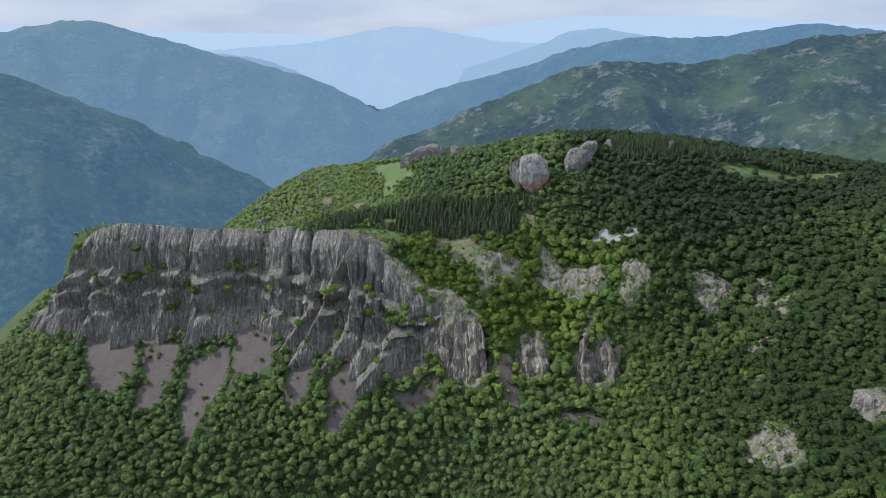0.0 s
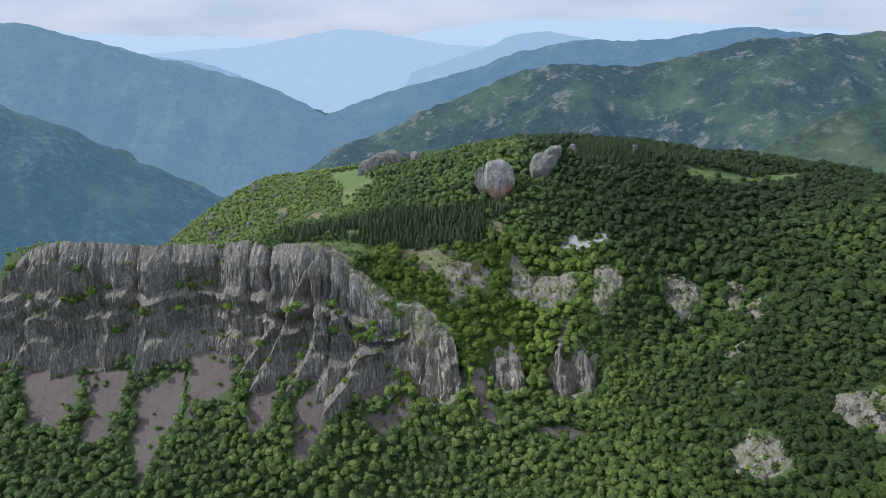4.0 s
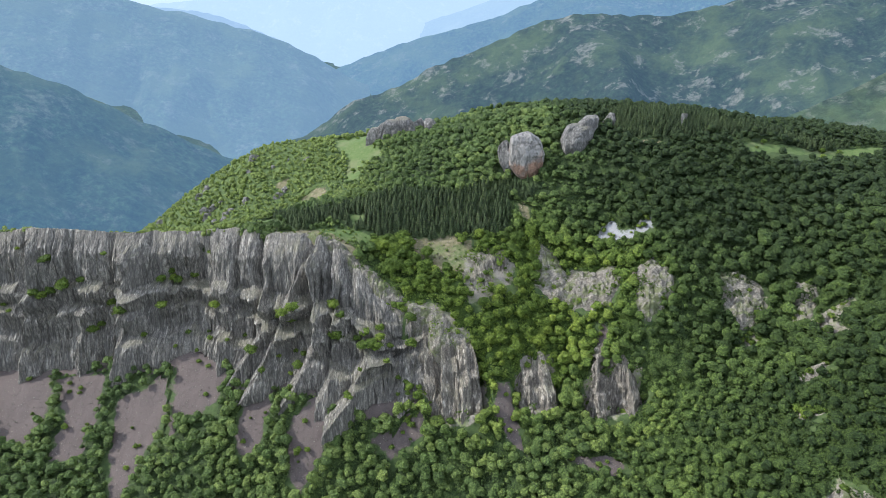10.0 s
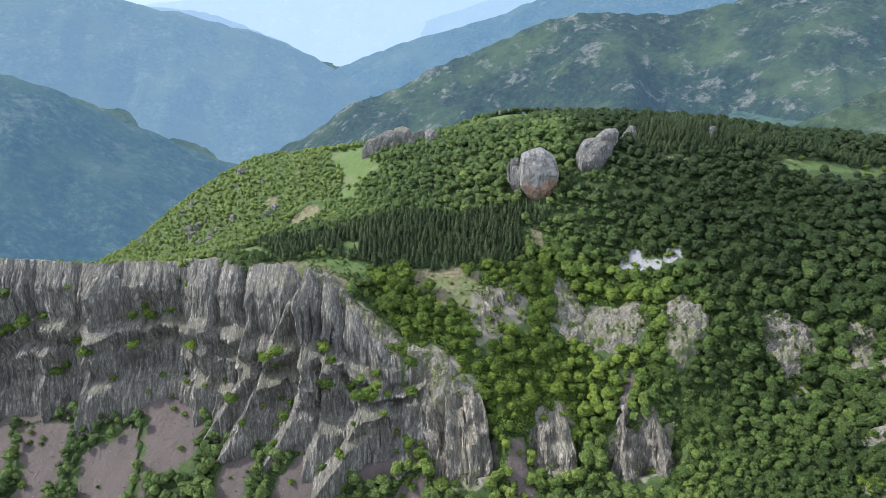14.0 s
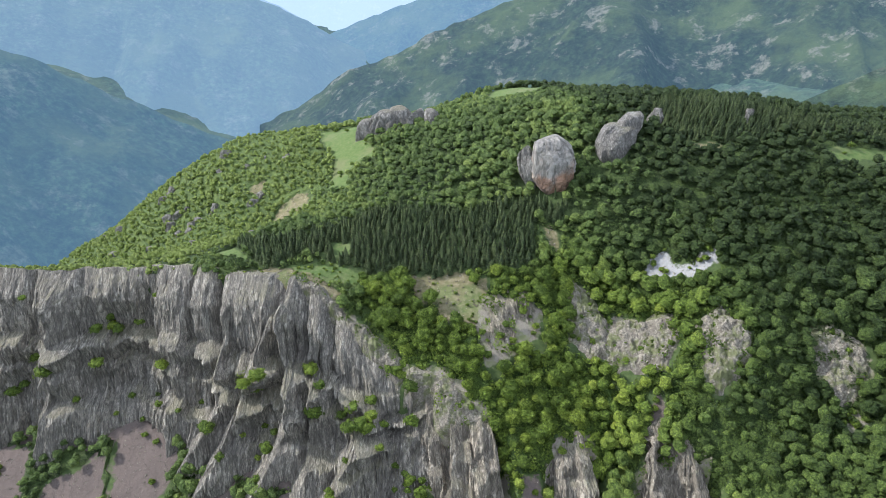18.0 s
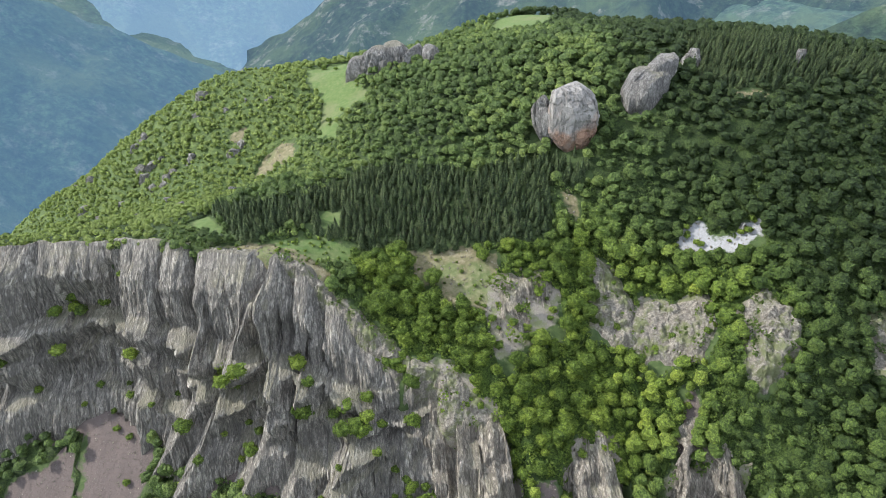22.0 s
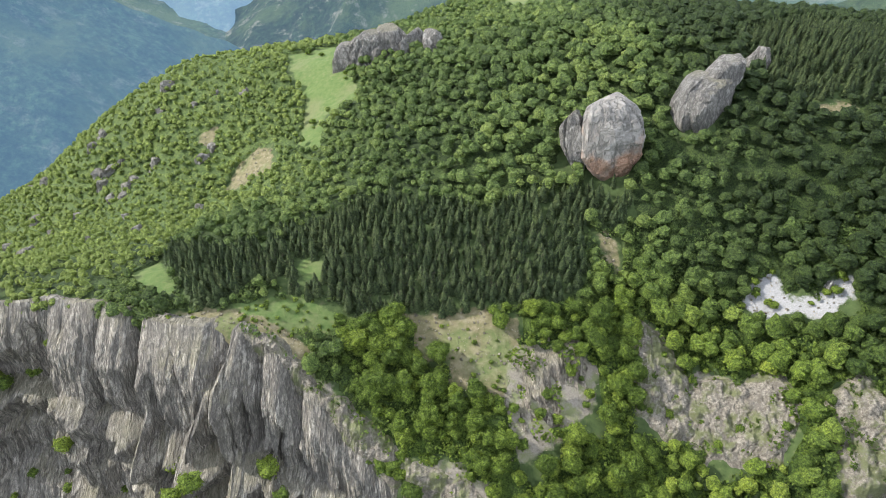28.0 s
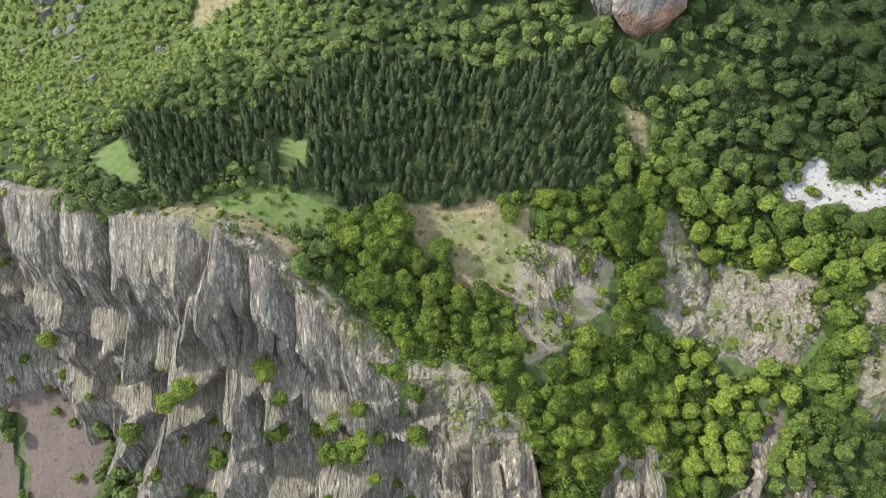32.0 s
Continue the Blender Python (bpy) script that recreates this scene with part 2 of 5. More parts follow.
def leaf_material(name, base_set, young, own):
    """Foliage; own: trees that are objects of their own differ by Object Info, joined ones by the tone of each tree.
    Young leaves are fresher green; the other broad-leaved set is bluer, with haze put into its colour.
    """
    m = Mat(name, 0.62)
    tone = m.t.nodes.new("ShaderNodeObjectInfo").outputs["Random"] if own else m.attr("tone")
    if own:
        tone = m.math("ADD", 0.14, m.math("MULTIPLY", tone, 0.6))
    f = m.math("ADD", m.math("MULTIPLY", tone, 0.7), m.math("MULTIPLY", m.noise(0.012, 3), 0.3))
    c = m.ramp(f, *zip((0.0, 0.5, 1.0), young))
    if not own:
        c = m.mix(m.attr("fresh"), m.ramp(f, *zip((0.0, 0.5, 1.0), base_set)), c)
    # noise paints dark gaps and bright highlights of the leaves into the colour
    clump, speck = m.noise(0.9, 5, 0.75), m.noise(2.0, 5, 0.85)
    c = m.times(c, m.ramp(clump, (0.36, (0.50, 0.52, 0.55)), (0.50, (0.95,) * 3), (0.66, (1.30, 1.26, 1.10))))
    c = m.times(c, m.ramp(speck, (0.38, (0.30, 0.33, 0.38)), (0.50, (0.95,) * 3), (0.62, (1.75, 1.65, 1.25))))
    m.bump(m.math("ADD", clump, m.math("MULTIPLY", speck, 0.5)), 1.1, 1.0)
    trans = m.node("ShaderNodeBsdfTranslucent")
    m.link(c, m.b.inputs["Base Color"])
    m.link(c, trans.inputs["Color"])
    mixer = m.node("ShaderNodeMixShader", Fac=0.36)
    m.link(m.b.outputs[0], mixer.inputs[1])
    m.link(trans.outputs[0], mixer.inputs[2])
    m.link(mixer.outputs[0], m.t.nodes["Material Output"].inputs["Surface"])
    return m.m


BROAD = ((0.054, 0.086, 0.029), (0.146, 0.216, 0.064), (0.285, 0.362, 0.098))
NEEDLE = ((0.068, 0.104, 0.050), (0.108, 0.152, 0.066), (0.165, 0.210, 0.090))
FRESH = ((0.058, 0.102, 0.022), (0.182, 0.264, 0.044), (0.370, 0.450, 0.070))
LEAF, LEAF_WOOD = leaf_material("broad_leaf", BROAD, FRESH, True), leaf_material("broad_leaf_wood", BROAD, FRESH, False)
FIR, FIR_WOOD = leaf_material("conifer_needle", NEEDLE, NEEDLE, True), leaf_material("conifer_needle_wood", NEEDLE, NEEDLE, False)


def bark_material():
    m = Mat("bark", 0.95)
    f = m.noise(3.0, 5, 0.7, m.scaled(1, 1, 0.2))
    m.bump(f, 0.05)
    return m.color(m.ramp(f, (0.3, (0.05, 0.04, 0.03)), (0.7, (0.17, 0.14, 0.11))))


BARK = bark_material()


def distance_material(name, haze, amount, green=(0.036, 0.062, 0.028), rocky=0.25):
    """Far wooded slopes; the haze in front of them is painted on as an even glow of the surface."""
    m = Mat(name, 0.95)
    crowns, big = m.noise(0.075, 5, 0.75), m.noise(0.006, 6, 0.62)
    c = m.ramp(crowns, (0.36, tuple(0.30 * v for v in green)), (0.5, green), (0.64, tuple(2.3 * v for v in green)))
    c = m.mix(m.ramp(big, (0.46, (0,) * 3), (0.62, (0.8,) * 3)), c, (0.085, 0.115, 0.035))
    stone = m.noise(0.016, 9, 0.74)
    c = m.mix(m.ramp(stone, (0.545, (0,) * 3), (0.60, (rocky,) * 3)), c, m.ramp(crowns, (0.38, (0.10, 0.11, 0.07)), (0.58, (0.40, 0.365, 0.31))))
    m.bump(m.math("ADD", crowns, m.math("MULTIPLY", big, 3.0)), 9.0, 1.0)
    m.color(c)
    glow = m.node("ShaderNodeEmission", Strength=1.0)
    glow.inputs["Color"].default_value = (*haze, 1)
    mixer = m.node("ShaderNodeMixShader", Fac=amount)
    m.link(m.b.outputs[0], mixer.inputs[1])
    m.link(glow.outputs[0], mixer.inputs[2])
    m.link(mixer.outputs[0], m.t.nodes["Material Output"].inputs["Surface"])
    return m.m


# ---- small tools ----
def lattice(ix, iy, iz, seed):
    h = (ix * 374761393 + iy * 668265263 + iz * 2147483647 + seed * 144665) & 0xFFFFFFFF
    h = ((h ^ (h >> 13)) * 1274126177) & 0xFFFFFFFF
    return ((h ^ (h >> 16)) & 0xFFFF) / 65535.0


def value_noise(x, y, z=0.0, seed=0):
    """Smooth noise from 0 to 1 over arrays."""
    x, y, z = np.broadcast_arrays(np.asarray(x, float), np.asarray(y, float), np.asarray(z, float))
    fx, fy, fz = np.floor(x), np.floor(y), np.floor(z)
    u, v, w = (q * q * (3 - 2 * q) for q in (x - fx, y - fy, z - fz))
    ix, iy, iz = (q.astype(np.int64) for q in (fx, fy, fz))
    out = 0
    for a in (0, 1):
        for b in (0, 1):
            for c in (0, 1):
                k = (u if a else 1 - u) * (v if b else 1 - v) * (w if c else 1 - w)
                out = out + k * lattice(ix + a, iy + b, iz + c, seed)
    return out


def fractal(x, y, z=0.0, seed=0, octaves=4):
    total, amp, norm = 0, 1.0, 0
    for i in range(octaves):
        total = total + amp * value_noise(x * 2.0 ** i, y * 2.0 ** i, np.asarray(z) * 2.0 ** i, seed + 17 * i)
        norm, amp = norm + amp, amp * 0.5
    return total / norm


def mesh_from(name, verts, faces, material, smooth_faces=True, normals=None):
    """A mesh from an (n, 3) array and an (m, 3 or 4) array of indices; normals: rounded shading for foliage."""
    verts, faces = np.asarray(verts, np.float32), np.asarray(faces, np.int32)
    me = bpy.data.meshes.new(name)
    k = faces.shape[1]
    me.vertices.add(len(verts))
    me.vertices.foreach_set("co", verts.ravel())
    me.loops.add(faces.size)
    me.loops.foreach_set("vertex_index", faces.ravel())
    me.polygons.add(len(faces))
    me.polygons.foreach_set("loop_start", np.arange(0, faces.size, k, dtype=np.int32))
    me.polygons.foreach_set("loop_total", np.full(len(faces), k, np.int32))
    me.polygons.foreach_set("use_smooth", np.full(len(faces), smooth_faces))
    me.materials.append(material)
    me.update(calc_edges=True)
    if normals is not None:
        me.normals_split_custom_set_from_vertices(np.asarray(normals, np.float32))
    return me


def grid_faces(nu, nv, wrap=False):
    i, j = np.meshgrid(np.arange(nu if wrap else nu - 1), np.arange(nv - 1), indexing="ij")
    a, b = i * nv + j, ((i + 1) % nu) * nv + j
    return np.stack([a, b, b + 1, a + 1], -1).reshape(-1, 4)


def set_attribute(me, name, values):
    me.attributes.new(name, "FLOAT", "POINT").data.foreach_set("value", np.asarray(values, np.float32).ravel())


def inside(poly, x, y):
    px, py = np.array(poly, float).T
    hit = np.zeros(np.shape(x), bool)
    for i in range(len(px)):
        x0, y0, x1, y1 = px[i - 1], py[i - 1], px[i], py[i]
        if y0 != y1:
            hit ^= ((y0 > y) != (y1 > y)) & (x < (x1 - x0) * (y - y0) / (y1 - y0) + x0)
    return hit


def edge_distance(poly, x, y):
    """Metres to the outline, positive inside."""
    best = np.full(np.shape(x), 1e9)
    p = np.array(poly, float)
    for a, b in zip(np.roll(p, 1, 0), p):
        d = b - a
        t = np.clip(((x - a[0]) * d[0] + (y - a[1]) * d[1]) / (d @ d + 1e-9), 0, 1)
        best = np.minimum(best, np.hypot(x - a[0] - t * d[0], y - a[1] - t * d[1]))
    return np.where(inside(poly, x, y), best, -best)


def cover(polys, x, y, soft=3.0):
    f = np.zeros(np.shape(x))
    for p in polys:
        q = np.array(p)
        box = (x > q[:, 0].min() - 6) & (x < q[:, 0].max() + 6) & (y > q[:, 1].min() - 6) & (y < q[:, 1].max() + 6)
        if box.any():
            f[box] = np.maximum(f[box], np.clip(0.5 + edge_distance(p, x[box], y[box]) / (2 * soft), 0, 1))
    return f

# ---- plan of the land: spot heights (x, y, z) in metres ----
SCREE = [(-157, 330, 48), (-215, 395, 60), (-167, 391, 66), (-143, 421, 88), (-174, 414, 78), (-250, 432, 68),
         (-300, 448, 62), (-345, 470, 55), (-100, 392, 86), (-66, 369, 82), (-34, 354, 80), (-17, 352, 73), (-270, 309, 28),
         (-200, 290, 22), (-110, 300, 30), (0, 303, 36), (-420, 420, 10), (-420, 300, -10), (-100, 200, -30), (-300, 150, -60)]
PLATEAU = [(-310, 495, 139), (-250, 468, 150), (-200, 466, 148), (-142, 460, 149), (-126, 474, 150), (-59, 436, 156), (-42, 451, 156),
           (-10, 462, 159), (8, 447, 152), (-95, 445, 156), (-36, 420, 142), (-5, 420, 138), (-340, 520, 112)]
SLOPES = [(41, 347, 92), (75, 323, 83), (122, 323, 94), (148, 310, 101), (179, 318, 128), (188, 261, 128), (149, 261, 101),
          (100, 246, 88), (55, 255, 62), (115, 288, 82), (180, 206, 118), (250, 220, 165), (240, 330, 160), (230, 377, 160),
          (202, 358, 134), (172, 361, 121), (174, 376, 127), (164, 391, 142), (118, 384, 138), (98, 376, 112), (95, 337, 83), (110, 336, 85), (60, 343, 82), (47, 348, 85), (14, 345, 82), (28, 341, 81), (60, 381, 111), (100, 368, 113)]
UPPER = [(44, 452, 157), (80, 457, 160), (89, 425, 136), (93, 414, 132), (30, 405, 134), (65, 410, 130), (135, 437, 161), (110, 443, 150),
         (112, 471, 178), (182, 441, 176), (206, 408, 157), (221, 484, 197), (275, 454, 182), (70, 480, 172), (104, 492, 187), (184, 505, 206), (168, 560, 211),
         (120, 545, 207), (-31, 548, 159), (320, 480, 194), (400, 480, 198), (320, 560, 188)]
FLANK = [(-39, 644, 166), (13, 612, 178), (-102, 579, 122), (-157, 563, 112), (-208, 655, 104), (-204, 612, 88), (-222, 690, 103), (-150, 700, 145),
         (-268, 690, 66), (-317, 690, 40), (-127, 619, 127), (-60, 625, 154), (-90, 690, 153), (-330, 640, 22), (-420, 620, -20), (-280, 800, 20), (-150, 790, 100),
         (60, 700, 170), (110, 745, 170), (170, 660, 186), (0, 760, 140), (129, 806, 164), (85, 824, 157), (62, 790, 152), (150, 860, 145), (320, 760, 120), (-240, 545, 94), (-300, 590, 50)]


def spline(pts):
    """Thin-plate surface through the spot heights."""
    p = np.array(pts, float)
    q, n = p[:, :2] / 100.0, len(p)
    r2 = ((q[:, None] - q[None]) ** 2).sum(-1)
    k = 0.5 * r2 * np.log(r2 + 1e-9) + 0.02 * np.eye(n)
    a = np.zeros((n + 3, n + 3))
    a[:n, :n], a[:n, n], a[:n, n + 1:], a[n, :n], a[n + 1:, :n] = k, 1, q, 1, q.T
    w = np.linalg.solve(a, np.append(p[:, 2], (0, 0, 0)))

    def surface(x, y):
        x, y = np.asarray(x, float) / 100, np.asarray(y, float) / 100
        z = w[n] + w[n + 1] * x + w[n + 2] * y
        for i in range(n):
            d = (x - q[i, 0]) ** 2 + (y - q[i, 1]) ** 2
            z = z + w[i] * 0.5 * d * np.log(d + 1e-9)
        return z
    return surface


low_land = spline(SCREE + SLOPES + UPPER[:1] + UPPER[3:])
high_land = spline(PLATEAU + SLOPES + UPPER + FLANK)
CREST_X = [-420, -345, -310, -280, -250, -200, -142, -118, -95, -70, -55, -40, -25, -8, 10]
CREST_Y = [600, 530, 497, 478, 463, 461, 456, 447, 440, 431, 428, 418, 404, 395, 392]


# the foot and the brink of the cliff
CLIFF_FOOT = [(-352, 478, 60), (-318, 456, 62), (-285, 444, 65), (-250, 434, 69), (-215, 428, 73), (-194, 430, 78), (-178, 418, 76), (-161, 414, 78), (-146, 423, 88), (-131, 412, 83),
              (-114, 403, 87), (-98, 390, 84), (-80, 383, 85), (-64, 376, 86), (-50, 364, 82), (-36, 362, 84), (-22, 362, 82), (-6, 366, 92), (8, 384, 106), (12, 404, 124)]
CLIFF_TOP = [(-322, 510, 112), (-300, 487, 130), (-280, 474, 145), (-250, 462, 154), (-215, 459, 153), (-194, 457, 152), (-180, 456, 152), (-164, 455, 152), (-145, 455, 152), (-130, 451, 154),
             (-114, 445, 157), (-97, 437, 158), (-80, 431, 159), (-66, 428, 159), (-54, 425, 157), (-42, 415, 147), (-28, 403, 134), (-13, 396, 124), (4, 404, 128), (12, 416, 132)]
# rock faces on the slope: from x to x, y of the foot and of the brink
BUTTRESSES = [(-9, 1, 364, 397), (2, 31, 350, 381), (49, 71, 352, 370), (85, 116, 346, 358)]
FOOT_X, FOOT_Y, _ = zip(*CLIFF_FOOT[:-1])


def smooth(a, b, v):
    t = np.clip((v - a) / (b - a), 0, 1)
    return t * t * (3 - 2 * t)


# far ridges: (x, y, z) along each crest, slope of the sides
VALLEY = [(-900, 700, -120), (-560, 1000, -160), (-330, 1500, -185), (-310, 2100, -170), (-260, 2600, -90), (0, 900, 20), (500, 900, 30), (900, 1000, 60),
          (300, 1200, -40), (0, 1400, -120), (700, 1250, 40), (-900, 1700, 0), (-1500, 1000, 150), (1500, 1300, 150), (500, 2200, 0), (-900, 2900, 0), (300, 3100, -20),
          (1500, 3000, 60), (-1600, 3000, 100), (0, 4900, 150), (-2600, 4900, 200), (2600, 4900, 200), (2600, 500, 250), (-2600, 500, 200), (0, -500, -60), (-900, -300, -100),
          (900, -300, 150), (700, 500, 190), (-700, 400, -60), (420, 300, 200), (400, 100, 190), (200, 0, 60)]
far_land = spline(VALLEY)


def height(x, y):
    x, y = np.asarray(x, float), np.asarray(y, float)
    lo, hi = low_land(x, y), high_land(x, y)
    yc = np.interp(x, CREST_X, CREST_Y)
    keep = 1 - smooth(-25, 5, x)
    s = smooth(-3, 6, y - yc)
    soft = smooth(-60, 10, y - yc)
    yf = np.interp(x, FOOT_X, FOOT_Y)
    lo = lo - 16 * smooth(2, 10, y - yf) * smooth(-2, -9, y - yc) * smooth(-355, -335, x) * smooth(0, -14, x)
    near = lo + (hi - lo) * (s * keep + soft * (1 - keep))
    for x0, x1, y0, y1 in BUTTRESSES:
        near = near - 15 * smooth(x0 - 4, x0 + 3, x) * smooth(x1 + 4, x1 - 3, x) * smooth(y0, y0 + 5, y) * smooth(y1 + 1, y1 - 4, y)
    d = np.maximum(np.maximum((-360 - x) / 220, (x - 330) / 220), np.maximum((y - 850) / 260, (190 - y) / 200))
    k = smooth(0, 1, d)
    near = near + 10 * (fractal(x / 60, y / 95, 0, 7, 2) - 0.5) * smooth(110, 160, x) + 3.0 * (fractal(x / 22, y / 22, 0, 3) - 0.5) + 0.9 * (fractal(x / 5, y / 5, 0, 5, 3) - 0.5)
    return near * (1 - k) + far_land(x, y) * k
MEADOW_A = [(-11, 446), (0, 446), (19, 444), (30, 439), (32, 425), (31, 414), (27, 405), (19, 416), (8, 421), (5, 430), (-4, 429), (-8, 437)]
MEADOW_B = [(-65, 446), (-61, 452), (-45, 453), (-30, 446), (-22, 442), (-29, 439), (-43, 436), (-51, 432), (-58, 435), (-63, 438)]
MEADOW_C = [(-112, 474), (-101, 481), (-89, 461), (-85, 451), (-98, 456)]
MEADOW_G = [(-78, 690), (-45, 690), (-38, 660), (-28, 600), (-47, 599), (-48, 570), (-61, 581), (-60, 618), (-73, 660)]
FIELD = [(72, 728), (100, 722), (126, 752), (133, 808), (108, 826), (86, 824), (70, 780)]
CLEARING = [(218, 485), (251, 492), (291, 496), (325, 499), (328, 489), (278, 485), (240, 478), (218, 474)]
BROWN_A = [(-103, 580), (-99, 595), (-88, 603), (-78, 598), (-75, 576), (-91, 572)]
BROWN_B = [(-127, 619), (-123, 631), (-114, 631), (-116, 615)]
WHITE = [(109, 441), (112, 445), (121, 451), (123, 448), (121, 440), (130, 435), (135, 439), (144, 438), (139, 430), (131, 428), (124, 434), (116, 435)]
CONIFER = [(-102, 480), (-88, 465), (-80, 448), (-72, 444), (-67, 449), (-63, 456), (-48, 454), (-30, 447), (-22, 441), (-7, 446), (26, 443), (42, 444), (54, 450), (63, 472), (80, 470), (80, 482), (61, 485), (42, 485), (27, 484), (11, 485), (-10, 497), (-27, 497), (-40, 490), (-56, 483), (-72, 480), (-98, 494)]
CONIFER_TOP = [(135, 511), (140, 545), (190, 570), (215, 540), (230, 505), (209, 497), (185, 494), (148, 497)]
CONIFER_R = [(205, 515), (249, 516), (305, 502), (295, 486), (247, 498), (211, 494)]
SCREE_A = [(-280, 442), (-243, 437), (-226, 409), (-230, 382), (-254, 391)]
SCREE_B = [(-231, 426), (-197, 422), (-194, 403), (-194, 366), (-213, 369), (-214, 396)]
SCREE_C = [(-185, 401), (-157, 409), (-150, 391), (-156, 361), (-159, 333), (-165, 334), (-176, 365)]
SCREE_D = [(-152, 417), (-143, 424), (-117, 397), (-123, 383), (-138, 382), (-144, 366), (-148, 393)]
SCREE_E = [(-102, 381), (-89, 387), (-87, 374), (-92, 355), (-102, 352), (-107, 367)]
SCREE_F = [(-74, 369), (-60, 371), (-50, 355), (-60, 344), (-68, 330), (-75, 345), (-76, 356)]
SCREE_G = [(-32, 351), (-17, 355), (-4, 359), (-2, 350), (-20, 344)]
SCREE_H = [(38, 364), (45, 366), (47, 344), (52, 330), (41, 337), (35, 351)]
SCREE_I = [(67, 323), (92, 325), (97, 315), (86, 312)]
BARE_F = [(123, 404), (134, 409), (136, 403), (143, 395), (135, 383), (123, 376), (115, 377), (120, 388)]
BARE_R = [(165, 393), (179, 398), (191, 388), (189, 376), (171, 371), (168, 381)]
BARE_P = [(166, 366), (178, 366), (179, 361), (172, 358)]
BARE_K = [(207, 383), (214, 379), (202, 359), (195, 361)]
BARE_K2 = [(202, 359), (222, 361), (221, 352), (209, 351), (209, 339), (199, 346)]
BARE_N = [(175, 322), (184, 326), (193, 326), (185, 319)]
BARE_O = [(167, 309), (176, 304), (176, 298), (168, 301)]
BARE_LR = [(150, 263), (165, 269), (168, 256), (168, 241), (154, 239), (147, 249)]
BARE_LR2 = [(195, 260), (206, 257), (213, 250), (201, 231), (194, 241)]
BARE_T = [(22, 412), (26, 430), (36, 434), (50, 430), (57, 424), (52, 414), (42, 406), (33, 400), (25, 400)]
GULLY = [(89, 365), (98, 381), (98, 387), (103, 383), (98, 372), (92, 363)]
BARE_PIL = [(-62, 437), (-51, 435), (-35, 424), (-16, 409), (-10, 400), (-14, 397), (-28, 403), (-46, 419), (-58, 428)]
BARE_M = [(-9, 402), (5, 399), (17, 390), (23, 381), (6, 381), (-6, 389)]
BARE_E = [(88, 425), (97, 424), (102, 418), (112, 419), (115, 413), (115, 404), (108, 397), (106, 394), (87, 399), (86, 405), (85, 411)]
BARE_U = [(70, 441), (77, 440), (85, 429), (86, 418), (83, 407), (74, 406), (68, 412), (68, 426)]
EDGE = [(-93, 443), (-80, 438), (-66, 434), (-52, 432), (-42, 426), (-38, 432), (-46, 438), (-62, 444), (-74, 446), (-86, 445)]
STRIP = [(63, 468), (67, 470), (70, 464), (69, 452), (66, 448)]
GLADE = [(-47, 466), (-42, 470), (-36, 466), (-36, 459), (-42, 458)]
FACE_M = [(-8, 400), (0, 402), (14, 397), (22, 389), (28, 380), (33, 366), (31, 352), (21, 346), (11, 349), (3, 358), (-6, 372)]
FACE_C = [(51, 376), (61, 380), (70, 377), (72, 365), (70, 353), (60, 349), (50, 353), (48, 362)]
FACE_D = [(84, 360), (93, 365), (104, 365), (115, 360), (117, 350), (111, 345), (97, 344), (85, 347)]
BROW = [(146, 496), (160, 496), (166, 492), (150, 490)]
GREENS, DRIES = [MEADOW_C, MEADOW_G, FIELD, CLEARING, GLADE, MEADOW_B], [EDGE, MEADOW_A, STRIP, BROW, BROWN_A, BROWN_B]
MEADOWS = GREENS + DRIES
SCREES = [SCREE_A, SCREE_B, SCREE_C, SCREE_D, SCREE_E, SCREE_F, SCREE_G, SCREE_H, SCREE_I, GULLY]
BARES = [BARE_PIL, FACE_M, FACE_C, FACE_D, BARE_E, BARE_F, BARE_R, BARE_P, BARE_K, BARE_K2, BARE_N, BARE_O, BARE_LR, BARE_LR2, BARE_T, BARE_U, BARE_M]


# ---- ground ----
def axis(lo, a, b, hi, fine, grow):
    """Even steps from a to b, growing steps beyond."""
    mid = list(np.arange(a, b + 0.1, fine))
    up, s = [], fine
    while (up or mid)[-1] < hi:
        s = min(s * grow, 90)
        up.append((up or mid)[-1] + s)
    down, s = [], fine
    while (down or [a])[-1] > lo:
        s = min(s * grow, 90)
        down.append((down or [a])[-1] - s)
    return np.array(down[::-1] + mid + up)


def build_ground():
    gx, gy = axis(-2700, -345, 300, 2700, 2.5, 1.12), axis(-600, 225, 700, 4850, 2.5, 1.08)
    x, y = np.meshgrid(gx, gy, indexing="ij")
    z = height(x, y)
    near = 1 - smooth(0, 500, np.hypot(np.maximum(np.abs(x) - 350, 0), np.maximum(np.abs(y - 450) - 330, 0)))
    z = z + (1 - near) * 60 * (fractal(x / 260, y / 260, 0, 9, 5) - 0.5)
    me = mesh_from("ground", np.stack([x, y, z], -1).reshape(-1, 3), grid_faces(len(gx), len(gy)), GROUND)
    for name, polys in (("meadow", GREENS), ("dry", DRIES), ("scree", SCREES), ("bare", BARES), ("white", [WHITE])):
        share = cover(polys, x, y)
        if name == "scree":
            share = np.maximum(share, smooth(16, 5, np.abs(y - np.interp(x, FOOT_X, FOOT_Y) - 4)) * smooth(-355, -340, x) * smooth(4, -8, x))
        set_attribute(me, name, share)
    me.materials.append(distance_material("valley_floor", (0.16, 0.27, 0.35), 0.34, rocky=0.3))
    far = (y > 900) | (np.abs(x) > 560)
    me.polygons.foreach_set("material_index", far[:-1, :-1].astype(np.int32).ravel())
    return tagged(new("ground", me), "wooded hillside ground with meadows, scree and bare rock", "ground", kind="structure")


